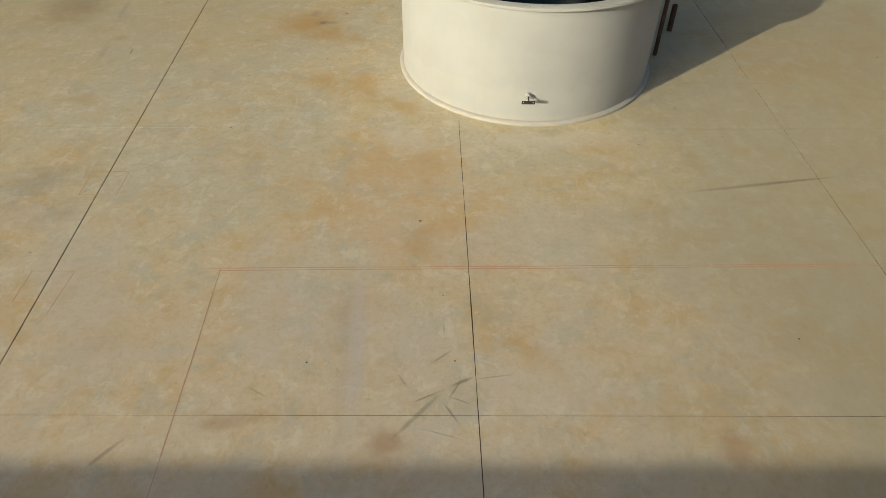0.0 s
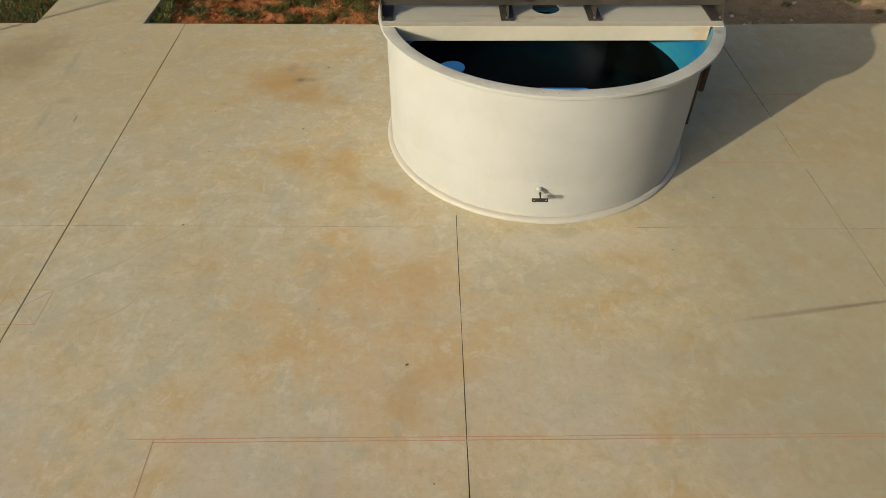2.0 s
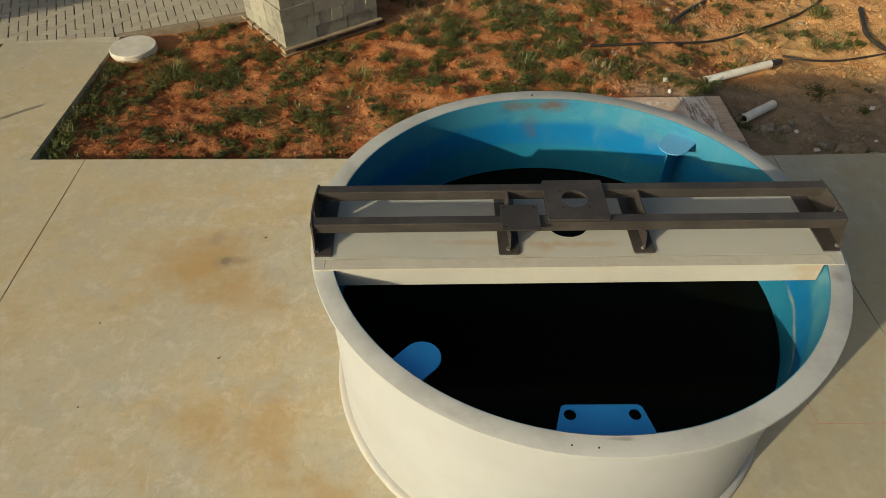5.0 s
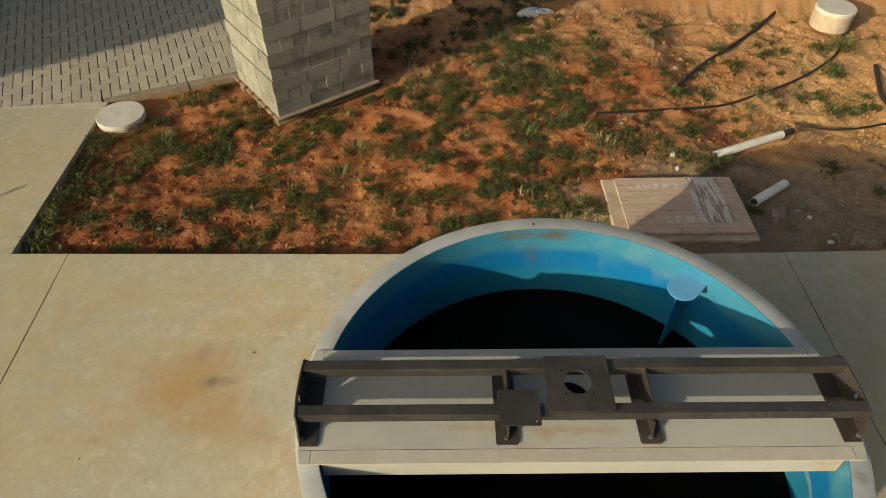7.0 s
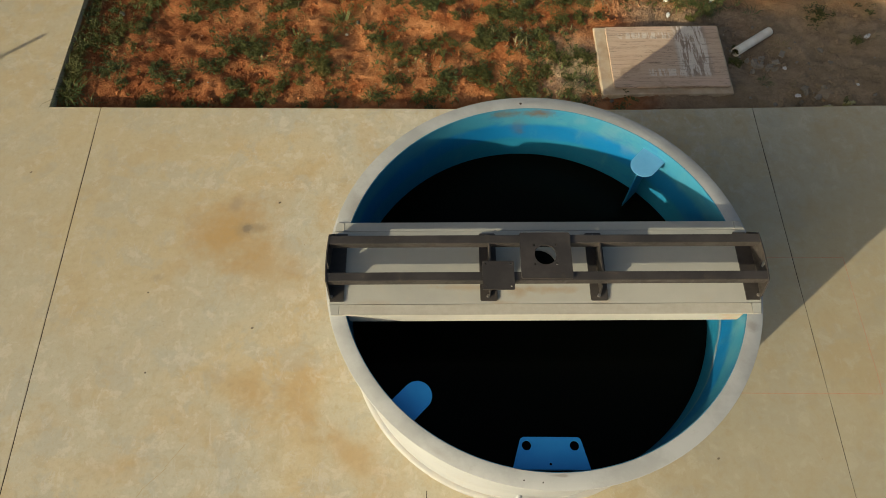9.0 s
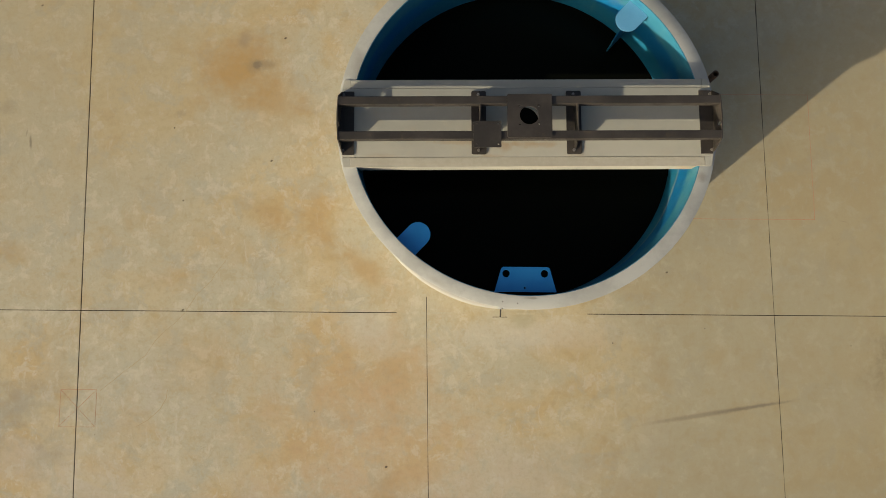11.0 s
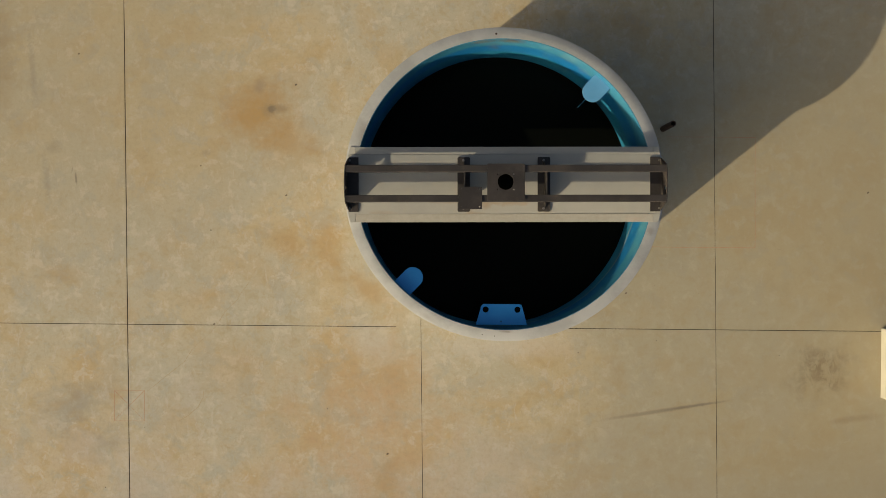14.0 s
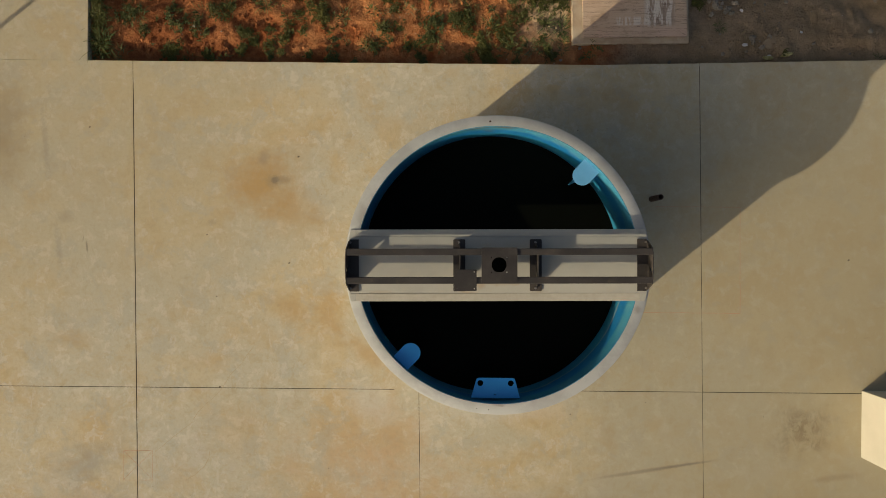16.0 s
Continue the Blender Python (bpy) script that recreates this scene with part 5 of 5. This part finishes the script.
crumpled("plastic_bag", 3.93, 9.03, 0.055, 0.02, 0.025, M_BAGY, "crumpled yellow plastic bag by the slab edge", 3, "bag").rotation_euler = (0, 0, radians(-3))
crumpled("plastic_bag", 4.12, 9.06, 0.065, 0.022, 0.025, M_BAGY, "crumpled yellow plastic bag by the slab edge", 5, "bag").rotation_euler = (0, 0, radians(14))
crumpled("plastic_bag", 1.47, 13.35, 0.22, 0.10, 0.07, M_BAGW, "crumpled white plastic sheet on the soil", 7, "bag").rotation_euler = (0, 0, radians(8))
crumpled("plastic_scrap", 2.60, 10.40, 0.05, 0.03, 0.03, M_BAGW, "small pale plastic scrap in the grass", 9, "scrap")
for x, y, s, seed in ((4.62, 10.01, 0.035, 21), (3.68, 9.17, 0.03, 22), (3.95, 9.05, 0.022, 23), (3.67, 9.56, 0.02, 24), (2.59, 10.20, 0.035, 25), (4.29, 9.31, 0.018, 26)):
    crumpled("plastic_scrap", x, y, s, s * 0.6, 0.022, M_BAGW, "small pale plastic scrap lying on dark soil", seed, "scrap")
for x, y, s, seed in ((3.39, 9.63, 0.055, 12), (3.51, 9.56, 0.05, 13), (3.47, 9.69, 0.04, 14), (3.43, 9.58, 0.035, 31), (3.55, 9.52, 0.03, 32), (3.33, 9.67, 0.03, 33), (3.60, 9.64, 0.04, 15), (3.34, 9.51, 0.035, 16), (3.76, 9.20, 0.035, 17), (3.86, 9.14, 0.04, 18), (3.94, 9.25, 0.03, 19), (3.70, 9.10, 0.022, 20)):
    crumpled("cement_lump", x, y, s, s * 0.6, 0.035, M_STONE, "broken grey lump of mortar on dark soil", seed, "rubble")


def rubble():
    rnd = random.Random(21)
    me = None
    k = 0
    for _ in range(400):
        x, y = rnd.uniform(STRIP + 0.2, 5.2), rnd.uniform(BACK + 0.08, 13.2)
        if on_thing(x, y):
            continue
        if rnd.random() > (0.85 if x > 2.7 and y < 10.4 else 0.22):
            continue
        bm = bmesh.new()
        bmesh.ops.create_icosphere(bm, subdivisions=1, radius=1)
        r = rnd.choice((0.008, 0.011, 0.014, 0.02, 0.03)) * rnd.uniform(0.7, 1.2)
        for v in bm.verts:
            v.co = Vector((v.co.x * r * 1.3, v.co.y * r, v.co.z * r * 0.7)) * (1 + 0.5 * noise.noise(v.co * 1.7 + Vector((k, 0, 0))))
        ob = part("stone", bm, M_STONE)
        ob.matrix_world = pose(x, y, soil_height(x, y) + r * 0.25, 0, 0, rnd.uniform(0, 360))
        tagged(ob, "small loose stone lying on the soil", "stone", group="loose stones")
        k += 1
    for x, y, a, s in ((3.95, 9.20, 40, 1.0), (3.70, 9.77, 60, 0.5)):
        ob = tagged(part("board_scrap", boxed(-0.09 * s, 0.09 * s, -0.05 * s, 0.05 * s, 0, 0.012, 0.002), M_WOOD if s == 1.0 else M_STONE), "broken flat scrap lying on dark soil", "scrap")
        ob.matrix_world = pose(x, y, soil_height(x, y) + 0.006, 4, 3, a)


rubble()


def soil_clods():
    """Crumbs and clods of the broken soil, far too many to count."""
    rnd = random.Random(33)
    verts, faces = [], []
    while len(faces) < 8 * 9000:
        x, y = rnd.uniform(STRIP + 0.03, 6.6), BACK + 0.02 + 4.6 * rnd.random() ** 1.25
        if on_thing(x, y) or rnd.random() > 0.45 + 1.2 * noise.noise((x * 1.7, y * 1.7, 3)):
            continue
        r = 0.006 + 0.020 * rnd.random() ** 3.0
        z = soil_height(x, y) + 0.25 * r
        a = rnd.uniform(0, math.tau)
        k = len(verts)
        for i in range(4):
            q = r * rnd.uniform(0.6, 1.3)
            verts.append((x + q * math.cos(a + i * 1.57), y + q * math.sin(a + i * 1.57), z + r * rnd.uniform(-0.2, 0.2)))
        verts += [(x + r * rnd.uniform(-0.4, 0.4), y + r * rnd.uniform(-0.4, 0.4), z + r * rnd.uniform(0.5, 0.9)), (x, y, z - r)]
        for i in range(4):
            j = (i + 1) % 4
            faces += [(k + i, k + j, k + 4), (k + j, k + i, k + 5)]
    tagged(joined("soil_clods", verts, faces, M_SOIL), "loose red clods and crumbs of broken soil", "soil", kind="stuff")


soil_clods()


# ---- pallet of blocks ----
def block_mesh():
    """A hollow concrete block, 0.39 x 0.19 x 0.14, with two cells open at the top."""
    bm = extrude(rounded(-0.1945, 0.1945, -0.0945, 0.0945, 0.004, 1), [rounded(-0.165, -0.015, -0.065, 0.065, 0.01, 1), rounded(0.015, 0.165, -0.065, 0.065, 0.01, 1)], 0.0, 0.1385)
    me = bpy.data.meshes.new("concrete_block")
    bmesh.ops.recalc_face_normals(bm, faces=bm.faces)
    bm.to_mesh(me)
    bm.free()
    me.materials.append(M_BLOCK)
    return me


def pallet():
    turn, px, py = 37.2, -1.425, 10.825
    ground_z = -0.085
    p = tagged(empty("pallet", (px, py, ground_z), turn), "worn wooden pallet loaded with concrete blocks", "pallet")
    w, d = 1.22, 1.02
    for v in (0.05, d / 2 - 0.045, d - 0.14):
        for u in (0.02, w / 2 - 0.065, w - 0.15):
            part("spacer", boxed(u, u + 0.13, v, v + 0.09, 0.018, 0.090, 0.003), M_WOOD, p)
        part("runner", boxed(0.0, w, v - 0.02, v + 0.09, 0.0, 0.0175, 0.003), M_WOOD, p)
    for i in range(7):
        v = -0.03 + i * (d - 0.05) / 6
        part("board", boxed(-0.02, w + 0.02, v, v + 0.115, 0.0905, 0.112, 0.003), M_WOOD, p)
    me = block_mesh()
    rnd = random.Random(4)
    base = pose(px, py, ground_z, 0, 0, turn)
    for row in range(10):
        z = 0.1125 + 0.1395 * row
        sx, sy = (0.0 if row == 0 else -0.006 if row % 2 == 0 else 0.002) + rnd.uniform(-0.006, 0.006), rnd.uniform(-0.004, 0.004) - 0.002 * row
        if row % 2 == 0:
            cells = [(0.025 + 0.1955 + 0.393 * i, 0.02 + 0.0955 + 0.195 * j, 0) for i in range(3) for j in range(5)]
        else:
            cells = [(0.025 + 0.0735 + 0.1475 * i, 0.02 + 0.1955 + 0.40 * j, 90) for i in range(8) for j in range(2)]
            cells += [(0.03 + 0.1955 + 0.393 * i, 0.02 + 0.80 + 0.0975, 0) for i in range(3)]
        for u, v, a in cells:
            ob = new("concrete_block", me)
            ob.matrix_world = base @ pose(u + sx + rnd.uniform(-0.0025, 0.0025), v + sy + rnd.uniform(-0.004, 0.004), z, 0, 0, a + rnd.uniform(-0.35, 0.35)) @ Matrix.Diagonal((1, 0.765 if a else 1, 1, 1))
            tagged(ob, "grey hollow concrete block stacked on the pallet", "block", group="concrete blocks on the pallet")


pallet()


# ---- outside the view: unseen things, shaped and placed to cast the long shadows ----
def surroundings():
    # unseen wall, placed for the southern shadow and darkened to deepen it
    tagged(part("wall_south", boxed(-32, 12, -9.0, -2.756, 0.0, 2.5, 0.0), M_SHED), "unseen long plain wall, placed to shade the yard's southern end", "wall", kind="structure")
    # made-up building: its eave is set where the pavers' shadow needs it
    c = tagged(empty("building", (-12.64, 4.905, 0), 31.4), "unseen building with a wide flat roof, added to shade the pavers", "building")
    part("roof", boxed(-18, 8, 0.0, 14.0, 3.9, 4.0), M_ROOF, c)
    # both walls only screen western sky, to darken the pavers' shade
    part("sky_blocker", boxed(-17, 6.5, 5.0, 13.5, 4.0005, 9.0), M_WALL, c)
    part("wall", boxed(-17, 6.5, 2.0, 13.5, -0.22, 3.8995), M_WALL, c)
    h = 1.0
    x, y = -3.605 - 2.37 * h, 9.787 - 1.945 * h
    tagged(part("metal_post", tube([(x, y, 0), (x, y, h)], 0.022, 0, 14), M_BOLT), "slim bare metal post standing on the concrete", "post")


surroundings()
pavers()
